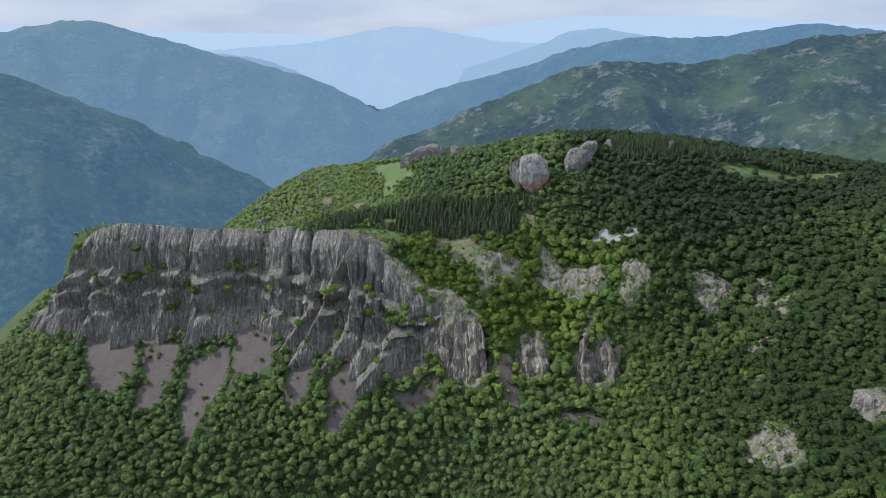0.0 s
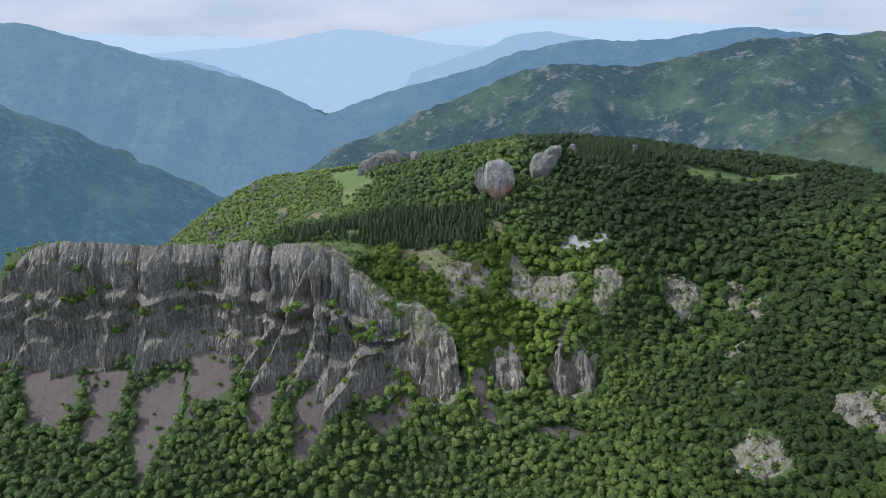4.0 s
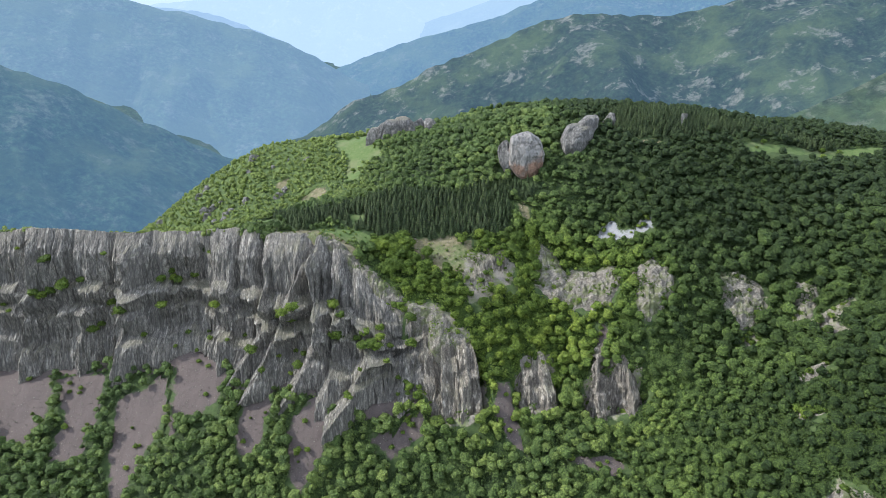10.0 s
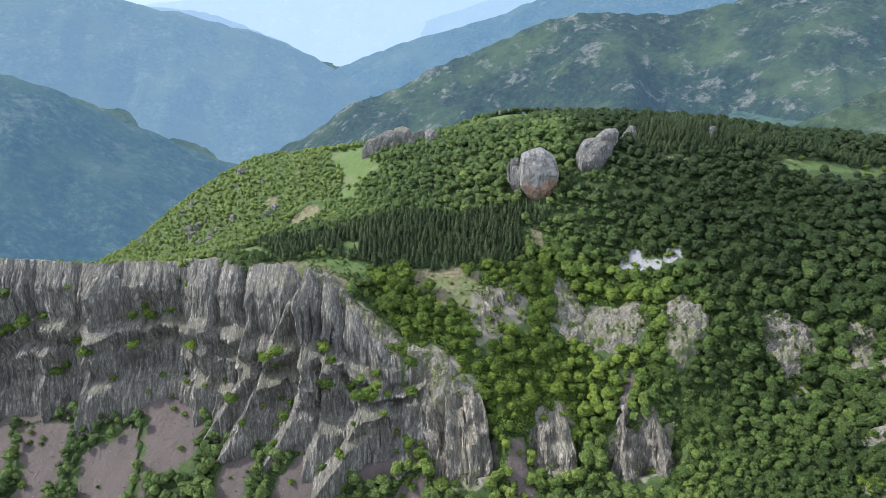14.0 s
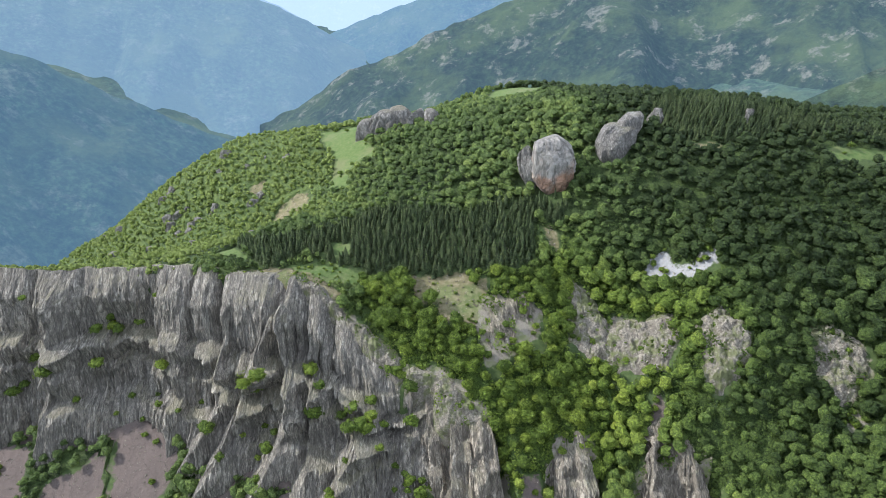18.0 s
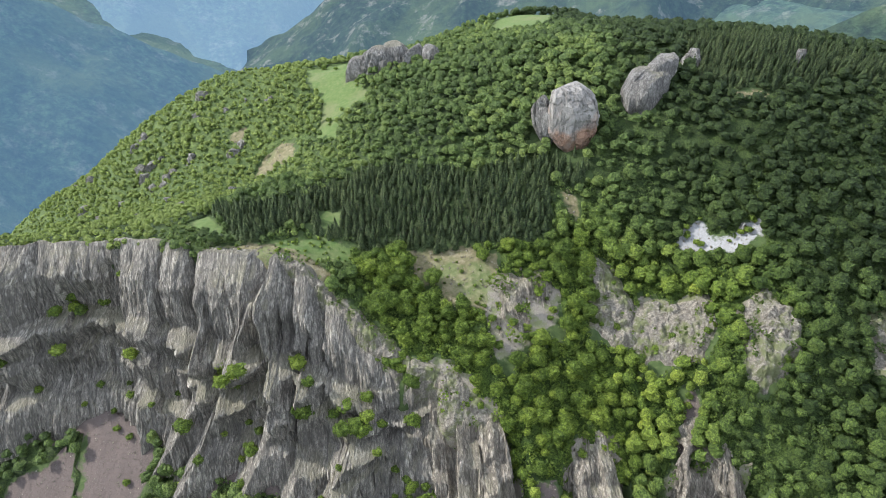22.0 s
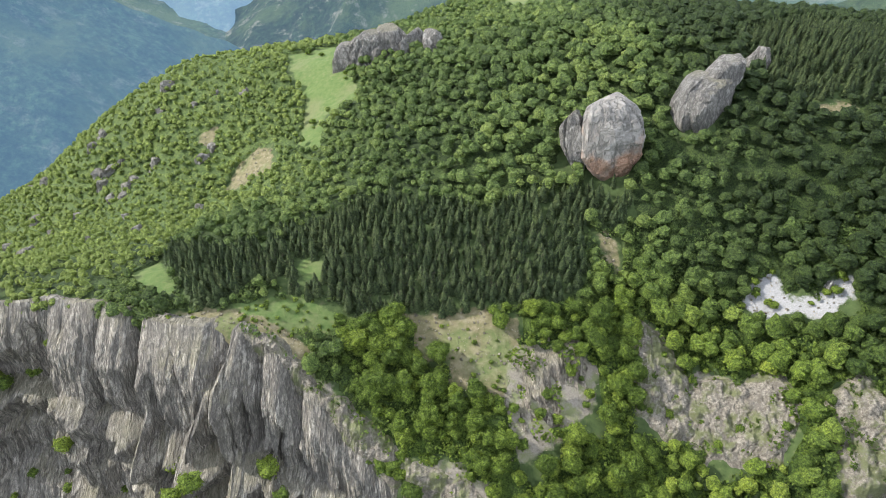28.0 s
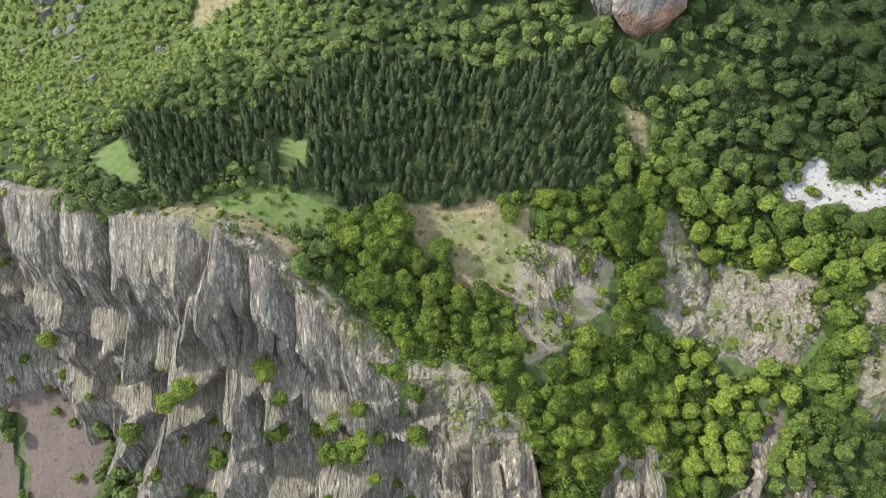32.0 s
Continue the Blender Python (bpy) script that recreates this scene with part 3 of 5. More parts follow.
build_ground()


# ---- far ranges ----
def build_range(crest, side, material, label, seed, step=16.0, rough=1.0):
    """A mountain range: a crest line whose sides fall away, cut by side valleys."""
    p = np.array(crest, float)
    run = np.append(0, np.cumsum(np.hypot(*np.diff(p[:, :2], axis=0).T)))
    u = np.arange(0, run[-1], step)
    cx, cy, cz = (np.interp(u, run, p[:, k]) for k in range(3))
    v = np.concatenate([-np.arange(12, 0, -1) * step * 1.5, np.arange(0, side, step)])
    dx, dy = np.gradient(cx), np.gradient(cy)
    for _ in range(30):
        dx, dy = (np.convolve(np.pad(q, 2, "edge"), np.ones(5) / 5, "valid") for q in (dx, dy))
        cz = np.convolve(np.pad(cz, 1, "edge"), (0.2, 0.6, 0.2), "valid")
    n = np.hypot(dx, dy)
    nx, ny = dy / n, -dx / n
    x = cx[:, None] + nx[:, None] * v
    y = cy[:, None] + ny[:, None] * v
    fall = np.where(v < 0, -0.7 * np.abs(v), -(0.40 * v + 0.00012 * v * v))
    bend = u[:, None] + 120 * (fractal(x / 300, y / 300, 0, seed + 5, 3) - 0.5)
    spur = np.abs(value_noise(bend / 210, bend * 0, 0, seed) - 0.5) * 2 + 0.6 * np.abs(value_noise(bend / 80, v[None, :] / 400, 0, seed + 1) - 0.5) * 2
    reach = smooth(0, 260, np.abs(v))
    z = cz[:, None] + fall + rough * reach * (70 * (0.55 - spur))
    z = z + 34 * rough * (fractal(x / 150, y / 150, 0, seed + 2, 5) - 0.5) + 9 * (value_noise(x / 24, y / 24, 0, seed + 3) - 0.5)
    me = mesh_from("backdrop", np.stack([x, y, z], -1).reshape(-1, 3), grid_faces(len(u), len(v)), material)
    return tagged(new("backdrop", me), label, "mountain range", kind="structure")


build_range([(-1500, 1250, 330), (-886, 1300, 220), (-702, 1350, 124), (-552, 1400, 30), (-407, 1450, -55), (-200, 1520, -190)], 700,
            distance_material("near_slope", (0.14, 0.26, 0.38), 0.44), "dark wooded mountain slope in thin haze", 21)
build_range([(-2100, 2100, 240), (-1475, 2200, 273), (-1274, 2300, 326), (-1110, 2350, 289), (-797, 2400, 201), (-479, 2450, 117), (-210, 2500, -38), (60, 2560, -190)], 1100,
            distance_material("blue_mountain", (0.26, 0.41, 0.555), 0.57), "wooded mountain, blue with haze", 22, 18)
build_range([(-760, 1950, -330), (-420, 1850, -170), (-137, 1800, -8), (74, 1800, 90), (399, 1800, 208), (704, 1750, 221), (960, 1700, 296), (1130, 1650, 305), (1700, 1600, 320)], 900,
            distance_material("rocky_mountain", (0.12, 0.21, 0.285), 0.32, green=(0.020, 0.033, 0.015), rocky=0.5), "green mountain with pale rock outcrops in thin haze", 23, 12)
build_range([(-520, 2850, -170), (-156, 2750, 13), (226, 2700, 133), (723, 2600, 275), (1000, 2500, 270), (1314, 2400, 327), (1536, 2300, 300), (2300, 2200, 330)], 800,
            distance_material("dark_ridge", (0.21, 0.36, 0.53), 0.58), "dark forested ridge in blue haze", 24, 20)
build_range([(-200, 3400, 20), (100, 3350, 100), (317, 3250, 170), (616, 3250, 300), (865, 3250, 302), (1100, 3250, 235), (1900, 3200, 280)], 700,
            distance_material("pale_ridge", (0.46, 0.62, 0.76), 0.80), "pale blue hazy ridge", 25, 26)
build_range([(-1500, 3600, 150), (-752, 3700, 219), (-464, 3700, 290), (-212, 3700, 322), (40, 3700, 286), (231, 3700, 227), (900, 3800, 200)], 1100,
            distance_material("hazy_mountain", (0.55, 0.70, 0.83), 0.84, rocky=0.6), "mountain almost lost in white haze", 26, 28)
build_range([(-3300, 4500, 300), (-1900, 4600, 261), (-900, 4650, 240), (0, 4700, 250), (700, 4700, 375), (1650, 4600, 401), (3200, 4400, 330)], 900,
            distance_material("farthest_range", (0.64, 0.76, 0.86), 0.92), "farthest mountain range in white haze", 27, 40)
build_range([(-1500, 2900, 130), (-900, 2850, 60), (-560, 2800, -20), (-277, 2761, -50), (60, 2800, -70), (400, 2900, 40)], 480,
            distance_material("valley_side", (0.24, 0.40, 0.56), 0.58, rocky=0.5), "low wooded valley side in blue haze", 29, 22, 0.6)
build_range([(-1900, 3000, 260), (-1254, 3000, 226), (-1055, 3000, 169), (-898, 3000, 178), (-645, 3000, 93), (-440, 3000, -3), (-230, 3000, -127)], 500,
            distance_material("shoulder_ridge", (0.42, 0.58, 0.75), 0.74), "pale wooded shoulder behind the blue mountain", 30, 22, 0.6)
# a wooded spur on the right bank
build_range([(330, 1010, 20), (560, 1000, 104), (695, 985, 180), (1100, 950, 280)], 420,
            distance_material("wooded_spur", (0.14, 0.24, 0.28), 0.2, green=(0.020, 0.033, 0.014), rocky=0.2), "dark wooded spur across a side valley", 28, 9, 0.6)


# ---- cliff ----

def columns(u, gap, seed, jitter=0.35):
    """Rounded columns side by side: 1 at the middle of each, 0 in the cleft."""
    k = np.floor(u / gap)
    best = np.full(u.shape, 9.0)
    for o in (-1, 0, 1):
        c = (k + o + 0.5 + jitter * 2 * (lattice((k + o).astype(np.int64), np.int64(7), np.int64(3), seed) - 0.5)) * gap
        best = np.minimum(best, np.abs(u - c) / (gap * 0.54))
    return np.sqrt(np.clip(1 - best ** 2, 0, 1))


# heads of the wall: middle, half width, how far they stand out
BULGES = [(-81, 16.5, 9.5), (-60, 4.6, 7.0), (-49, 5.0, 4.0), (-105, 7.0, 5.5), (-123, 11, 5.0), (-154, 17, 4.5), (-183, 11, 7.5), (-208, 13, 3.5), (-238, 16, 6.5), (-268, 13, 4.0), (-298, 15, 4.0), (-36, 6, 3.0), (-22, 7, 3.0)]
# ribs that run down the wall: across and height fraction at the head and at the foot, how far out, half width
SPURS = [(-59, 0.98, -98, -0.05, 14.0, 9.0), (-90, 0.64, -109, -0.05, 11.0, 6.5), (-54, 0.66, -74, 0.0, 12.0, 7.0), (-44, 0.80, -57, 0.10, 8.0, 5.5), (-23, 0.62, -47, -0.05, 17.0, 9.0),
         (-178, 0.97, -187, -0.05, 13.0, 9.0), (-118, 0.62, -122, 0.0, 5.0, 8.0), (-212, 0.8, -216, 0.0, 5.0, 7.0), (-246, 0.95, -252, 0.0, 9.0, 8.0), (-276, 0.8, -282, 0.0, 7.0, 8.0), (-304, 0.9, -310, 0.0, 5.0, 8.0), (-10, 0.8, -14, 0.0, 5.0, 6.0)]
CLEFTS = [(-141, 2.4, 7.0), (-97, 1.8, 6.0), (-65, 1.3, 6.0), (-112, 1.2, 2.5), (-168, 2.5, 3.0), (-195, 1.5, 2.5), (-223, 2.2, 3.5), (-254, 2.0, 3.0), (-284, 2.4, 3.0), (-55, 0.9, 3.0)]
LEDGES = ((0.20, 0.15), (0.40, 0.22), (0.56, 0.24), (0.83, 0.06))


def cells(u, gap, seed):
    """A level for each stretch of the wall, with short slopes between the stretches."""
    k = np.floor(u / gap)
    t = smooth(0.86, 1.0, u / gap - k)
    a, b = (lattice((k + o).astype(np.int64), np.int64(5), np.int64(2), seed) for o in (0, 1))
    return a + (b - a) * t


def build_cliff():
    foot, top = np.array(CLIFF_FOOT, float), np.array(CLIFF_TOP, float)
    run = np.append(0, np.cumsum(np.hypot(*np.diff((foot + top)[:, :2] / 2, axis=0).T)))
    top[:, 1] += 3.0
    u = np.arange(0, run[-1], 0.42)
    v = np.linspace(-0.08, 1, 172)
    f = np.stack([np.interp(u, run, foot[:, k]) for k in range(3)], -1)
    t = np.stack([np.interp(u, run, top[:, k]) for k in range(3)], -1)
    for q in (f, t):
        for k in range(3):
            q[:, k] = np.convolve(np.pad(q[:, k], 15, "edge"), np.ones(31) / 31, "valid")
    uu, vv = np.meshgrid(u, v, indexing="ij")
    bent = uu + 5 * (fractal(uu / 20, vv * 3, 0, 43, 3) - 0.5)
    # walls and ledges, at other heights from stretch to stretch
    vw = vv + 0.11 * (cells(bent, 15, 41) - 0.5) + 0.06 * (fractal(uu / 12, uu * 0, 0, 42, 3) - 0.5)
    back = 0.33 * vv
    for k, (at, deep) in enumerate(LEDGES):
        w = 0.25 + 1.5 * cells(bent + 40 * k, 17 + 3 * k, 45 + k)
        tilt = 0.015 + 0.05 * fractal(uu / 9, uu * 0 + k, 0, 49, 2)
        back = back + deep * np.clip(w, 0.25, 1.5) * smooth(at - 0.01, at + tilt, vw)
    back = back / np.maximum(back[:, -1:], 0.8)
    s = np.clip((vv - 0.78) / 0.22, 0, 1)
    back = back + 0.15 * s ** 2.4
    x = f[:, None, 0] + (t - f)[:, None, 0] * back
    y = f[:, None, 1] + (t - f)[:, None, 1] * back
    z = f[:, None, 2] + (t - f)[:, None, 2] * vv
    wob = 2.4 * (fractal(uu / 20, vv * 2, 0, 50, 3) - 0.5) + 0.3 * (fractal(uu / 3, vv * 9, 0, 44, 2) - 0.5)
    tier = sum(smooth(at - 0.01, at + 0.01, vw) for at, _ in LEDGES)
    shift = 7.3 * np.round(tier)
    mid = columns(uu + wob + shift, 7.0, 53, 0.45)
    small = columns(uu + 0.8 * wob + shift, 2.3, 55, 0.42)
    slim = columns(uu + 0.8 * wob + shift, 1.15, 59, 0.4)
    mod = np.clip(2.4 * fractal(uu / 18, vv * 4, 0, 61, 3) - 0.45, 0.25, 1.3) * (1 - 0.68 * smooth(0.56, 0.68, vv))
    out = mod * (1.8 * (mid - 0.7) + 1.4 * (small - 0.7) + 0.75 * (slim - 0.7)) + 4.5 * (fractal(uu / 34, vv * 2.5, 0, 56, 3) - 0.5)
    out = out + 2.6 * (fractal(uu / 5.0, z / 8, 0, 57, 4) - 0.5) + 0.35 * (value_noise(uu / 0.8, z / 1.2, 0, 58) - 0.5)
    # joints break the columns into blocks that stand proud or back
    block = value_noise(np.floor(uu / 2.3 + 0.8 * fractal(uu / 7, z / 12, 0, 65, 2)) * 3.7, np.floor(z / 5.0 + 2.5 * value_noise(uu / 3, z / 20, 0, 66)) * 4.1, 0, 64)
    out = out + 1.2 * (block - 0.5)
    # ribs: sharp crests that step down the wall, hollows between them
    rib = np.zeros(x.shape)
    for x0, v0, x1, v1, a, w in SPURS:
        k = np.clip((v0 - vv) / (v0 - v1), -0.2, 1.1)
        line = x0 + (x1 - x0) * k + 5.0 * (fractal(vv * 6, vv * 0, 0, int(90 - x0), 3) - 0.5)
        n = 4.3 * k + 0.8 * value_noise(uu / 6, vv * 0, 0, int(80 - x0))
        step = (np.floor(n) + smooth(0.15, 0.55, n % 1)) / 4.3
        wide = w * (0.45 + 0.75 * np.clip(k, 0, 1))
        d = np.where(x < line, (line - x) / (0.75 * wide), (x - line) / (1.25 * wide))
        rib = np.maximum(rib, a * np.clip(0.30 + 0.8 * step, 0, 1.1) * np.clip(1 - d, 0, 1) ** 0.85 * smooth(-0.08, 0.08, k))
    hollow = 4.0 + 4.5 * smooth(-120, -104, x) * smooth(0, -14, x)
    out = out + rib - hollow * smooth(0.66, 0.36, vv) * smooth(-0.06, 0.22, vv)
    for x0, w, a in BULGES:
        r = np.abs((x - x0 + wob * 0.15) / w)
        out = out + a * np.sqrt(np.clip(1 - r ** 2.6, 0, 1)) * smooth(0.28, 0.56, vv)
    for x0, w, a in CLEFTS:
        out = out - a * np.exp(-((x - x0 + wob * 0.3) / w) ** 2) * smooth(0.05, 0.45, vv) * (1 - 0.85 * smooth(0.80, 0.96, vv))
    # a deep alcove beside the great nose
    out = out - 6.5 * np.exp(-((x + 155) / 11) ** 4) * smooth(0.05, 0.25, vv) * smooth(0.86, 0.62, vv)
    # a crack slants across the largest head
    out = out - 1.8 * np.exp(-((x + 79 - 16 * (0.85 - vv)) / 0.8) ** 2) * smooth(0.60, 0.68, vv) * smooth(0.97, 0.9, vv)
    along = np.stack([np.gradient((f + t)[:, 0]), np.gradient((f + t)[:, 1])], -1)
    for _ in range(60):
        along = np.stack([np.convolve(np.pad(along[:, k], 2, "edge"), np.ones(5) / 5, "valid") for k in (0, 1)], -1)
    along /= np.linalg.norm(along, axis=1, keepdims=True)
    dome = np.zeros(x.shape)
    for x0, w, a in BULGES:
        dome = np.maximum(dome, np.sqrt(np.clip(1 - np.abs((x - x0) / (1.04 * w)) ** 2.0, 0, 1)))
    out = out * (1 - 0.55 * smooth(0.86, 1.0, vv))
    x, y = x + along[:, None, 1] * out, y - along[:, None, 0] * out
    crest = 0.6 * (mid - 0.5) + 2.4 * (fractal(uu / 7, vv * 3, 0, 63, 4) - 0.5) - (1 - dome) * smooth(-25, -50, x) * (1.2 + 5.5 * smooth(-104, -97, x))
    for x0, w, a in CLEFTS[:3] + CLEFTS[6:9]:
        crest = crest - 0.10 * a * np.exp(-((x - x0) / w) ** 2)
    z = z + crest * smooth(0.74, 1.0, vv)
    # a short shelf runs back from the edge into the turf
    sx, sy, sz = ([] for _ in range(3))
    for s, part, drop in ((1.5, 0.15, 0.5), (4.0, 0.6, 0.2), (7.0, 1.0, -0.6), (11.0, 1.0, -5.0)):
        sx.append(x[:, -1] - along[:, 1] * s), sy.append(y[:, -1] + along[:, 0] * s)
        sz.append(z[:, -1] * (1 - part) + height(sx[-1], sy[-1]) * part + drop)
    x, y, z = (np.concatenate([q, np.stack(s, -1)], 1) for q, s in ((x, sx), (y, sy), (z, sz)))
    me = mesh_from("cliff", np.stack([x, y, z], -1).reshape(-1, 3), grid_faces(len(u), x.shape[1]), CLIFF, False)
    return tagged(new("cliff", me), "long fluted grey rock cliff above the scree", "cliff", kind="structure")


cliff = build_cliff()


# ---- crags and rock towers ----
BLOCK = ((0, 1.08), (0.25, 1.0), (0.5, 0.93), (0.75, 0.80), (0.88, 0.62), (0.96, 0.36), (1, 0.04))
PEAK = ((0, 1.1), (0.25, 0.95), (0.5, 0.70), (0.75, 0.42), (0.92, 0.20), (1, 0.02))
HUMP = ((0, 1.2), (0.3, 1.0), (0.5, 0.86), (0.7, 0.66), (0.85, 0.44), (0.95, 0.22), (1, 0.02))


def crag_mesh(w, d, h, seed, lean=(0, 0), profile=BLOCK, flute=1.0, cuts=22, nu=96, nv=64, material=None):
    """A standing rock: a fluted, ledged block, chipped flat in places, its foot sunk in the ground."""
    rng = np.random.default_rng(seed)
    a = np.linspace(0, 2 * np.pi, nu, endpoint=False)
    v = np.linspace(0, 1, nv)
    aa, vv = np.meshgrid(a, v, indexing="ij")
    s = np.interp(vv, *np.array(profile).T)
    ca, sa = np.cos(aa), np.sin(aa)
    ca, sa = np.sign(ca) * np.abs(ca) ** 0.75, np.sign(sa) * np.abs(sa) ** 0.75
    size = (w + d) / 2
    z = vv * (h + 8) - 8
    q = 1 + 0.75 * (fractal(ca * 1.4 + 3, sa * 1.4, z / size * 1.3, seed, 3) - 0.5)
    x, y = ca * s * w / 2 * q, sa * s * d / 2 * q
    p = np.stack([x, y, z], -1)
    for _ in range(cuts):
        n = rng.normal(0, 1, 3)
        n[2] = abs(n[2]) * 0.25 if rng.uniform() < 0.75 else abs(n[2]) + 2.5
        n /= np.linalg.norm(n)
        k = p[:, nv // 4:] @ n
        p = p - np.maximum(p @ n - np.quantile(k, rng.uniform(0.80, 0.97)), 0)[..., None] * n * 0.9
    span = np.ptp(p[:, nv // 4:].reshape(-1, 3), axis=0)
    p = p * np.array((w / span[0], d / span[1], 1.0))
    p[..., 2] = np.where(p[..., 2] > 0, p[..., 2] * h / p[..., 2].max(), p[..., 2])
    x, y, z = p[..., 0], p[..., 1], p[..., 2]
    ring = aa * size / 2
    wob = 3.5 * (fractal(ca * 2, sa * 2, z / 9, seed + 4, 3) - 0.5)
    q = 2.6 * (columns(ring + wob, np.pi * size / max(round(np.pi * size / 6.0), 3), seed + 1, 0.3) - 0.75)
    q = q + 1.2 * (columns(ring + wob, np.pi * size / round(np.pi * size / 2.0 + 3), seed + 2, 0.3) - 0.7)
    q = 1 + flute * q * 1.1 / size
    x, y = x * q, y * q
    ledge = smooth(0.35, 0.65, value_noise(z / 3.4 + 1.2 * value_noise(ca * 2, sa * 2, 0, seed + 9), z * 0, 0, seed + 6))
    rough = 1 + (1.8 / size) * (ledge - 0.5) + (2.6 / size) * (fractal(x / 3.0, y / 3.0, z / 4.2, seed + 7, 4) - 0.5) * 2 + (0.5 / size) * (value_noise(x / 0.7, y / 0.7, z / 1.1, seed + 11) - 0.5) * 2
    rough = 1 + (rough - 1) * smooth(1.0, 0.85, vv)
    x, y = x * rough + lean[0] * vv ** 1.3, y * rough + lean[1] * vv ** 1.3
    z = z + 0.16 * h * (fractal(x / size * 2.2 + 5, y / size * 2.2, 0, seed + 8, 4) - 0.5) * smooth(0.4, 0.9, vv)
    return mesh_from("crag", np.stack([x, y, z], -1).reshape(-1, 3), grid_faces(nu, nv, True), material or CRAG, False)


def crag(name, x, y, z, w, d, h, turn, seed, label, **shape):
    ob = new(name, crag_mesh(w, d, h, seed, **shape))
    ob.matrix_world = pose(x, y, z, 0, 0, turn)
    return tagged(ob, label, "rock")


def standing_rock(name, x, y, z, h, rows, seed, label, material=None, parent=None, crack=5.5, nu=120, nv=84, lean=0.0, rough=1.0):
    """A free-standing rock. rows: height fraction, middle across, half width, half depth; joints and bedding cut it."""
    v = np.linspace(0, 1, nv) ** 0.92
    rng = np.random.default_rng(seed)
    a = np.linspace(0, 2 * np.pi, nu, endpoint=False)
    aa, vv = np.meshgrid(a, v, indexing="ij")
    mid, half, deep = (np.interp(v, [r[0] for r in rows], [r[k] for r in rows]) for k in (1, 2, 3))
    for _ in range(2):
        mid, half, deep = (np.convolve(np.pad(q, 1, "edge"), (0.25, 0.5, 0.25), "valid") for q in (mid, half, deep))
    half[-1] = deep[-1] = 0.0
    ca, sa = np.cos(aa), np.sin(aa)
    ca, sa = np.sign(ca) * np.abs(ca) ** 0.62, np.sign(sa) * np.abs(sa) ** 0.62
    px, py, pz = ca * half, sa * deep, vv * h
    size = half.max()
    lump = 1 + 0.34 * (fractal(ca * 1.3 + 5, sa * 1.3, pz / (1.1 * size), seed, 3) - 0.5)
    out = 4.6 * rough * (fractal(px / 6, py / 6, pz / 8, seed + 1, 5) - 0.5)
    ring = aa * size * 0.9 + 2.2 * (fractal(ca * 2, sa * 2, pz / 8, seed + 2, 3) - 0.5)
    out = out + 2.4 * (columns(ring, crack, seed + 3, 0.45) ** 0.3 - 0.88) + 0.5 * (columns(ring * 1.1, 1.9, seed + 4) - 0.7)
    bed = pz / 4.6 + 1.1 * value_noise(ca * 1.5, sa * 1.5, pz / 9, seed + 5)
    out = out + 0.35 * (smooth(0.0, 0.18, bed % 1) * smooth(1.0, 0.72, bed % 1) - 0.7) + 0.5 * (value_noise(px / 0.8, py / 0.8, pz / 0.9, seed + 6) - 0.5)
    grow = np.minimum(1, np.minimum(half, deep) / 3.0)
    q = lump + out * grow / size
    px, py = px * q + mid, py * q + lean * vv
    pz = pz + 0.05 * h * (fractal(px / 5 + 7, py / 5, 0, seed + 8, 3) - 0.5) * smooth(0.6, 0.95, vv)
    p = np.stack([px, py, pz], -1)
    for k in range(7):
        n = rng.normal(0, 1, 3) * (1, 1, 0.25)
        n[2] = abs(n[2])
        n /= np.linalg.norm(n)
        d = p @ n - np.quantile(p[:, nv // 4:] @ n, rng.uniform(0.80, 0.93))
        p = p - np.maximum(d, 0)[..., None] * n * 0.8
    ob = new(name, mesh_from(name, p.reshape(-1, 3), grid_faces(nu, nv, True), material or TOWER, False))
    ob.matrix_world = pose(x, y, z)
    if parent:
        ob.parent = parent
        return ob
    return tagged(ob, label, "rock")


rock_tower = tagged(new("rock_tower"), "tall grey rock tower with an orange foot above conifers", "rock")
rock_tower.matrix_world = pose(70.5, 492, 170)
standing_rock("rock_body", 0, 0, 0, 36, [(0, 2.5, 2.6, 3), (0.12, 2.5, 4.2, 4.5), (0.22, 2.2, 7.6, 6.5), (0.34, 2.0, 11.2, 8.5), (0.46, 1.7, 13.4, 9.5), (0.62, 0.8, 14.2, 10), (0.76, -0.6, 13.0, 9.5), (0.88, -1.6, 10.8, 8), (0.95, -2.2, 8.2, 6.5), (0.985, -2.6, 5.4, 4), (1, -2.6, 0.3, 0.3)], 101, "", STAINED, rock_tower, 8.0, lean=6, rough=1.3)
standing_rock("rock_slab", -13.0, 5, 5, 26, [(0, 5, 2.4, 3), (0.3, 2.5, 3.8, 5), (0.6, 0.4, 4.8, 6), (0.85, 0, 3.8, 5), (0.95, 0, 2.6, 3.5), (1, 0, 0.2, 0.3)], 102, "", TOWER, rock_tower, 4.0, 70, 50, 2)
leaning_tower = tagged(new("rock_tower"), "leaning pale grey rock tower among beeches", "rock")
leaning_tower.matrix_world = pose(107.5, 502, 181)
standing_rock("rock_body", 0, 0, 0, 28, [(0, 0.5, 2.5, 4), (0.20, 0, 4.0, 5.5), (0.42, -0.6, 9.0, 8), (0.62, -0.4, 12.2, 9.5), (0.80, 0.6, 12.4, 9), (0.91, 2.6, 9.8, 7.5), (0.98, 3.6, 6.4, 5.0), (1, 4, 0.2, 0.3)], 143, "", TOWER, leaning_tower, 9.5, lean=6)
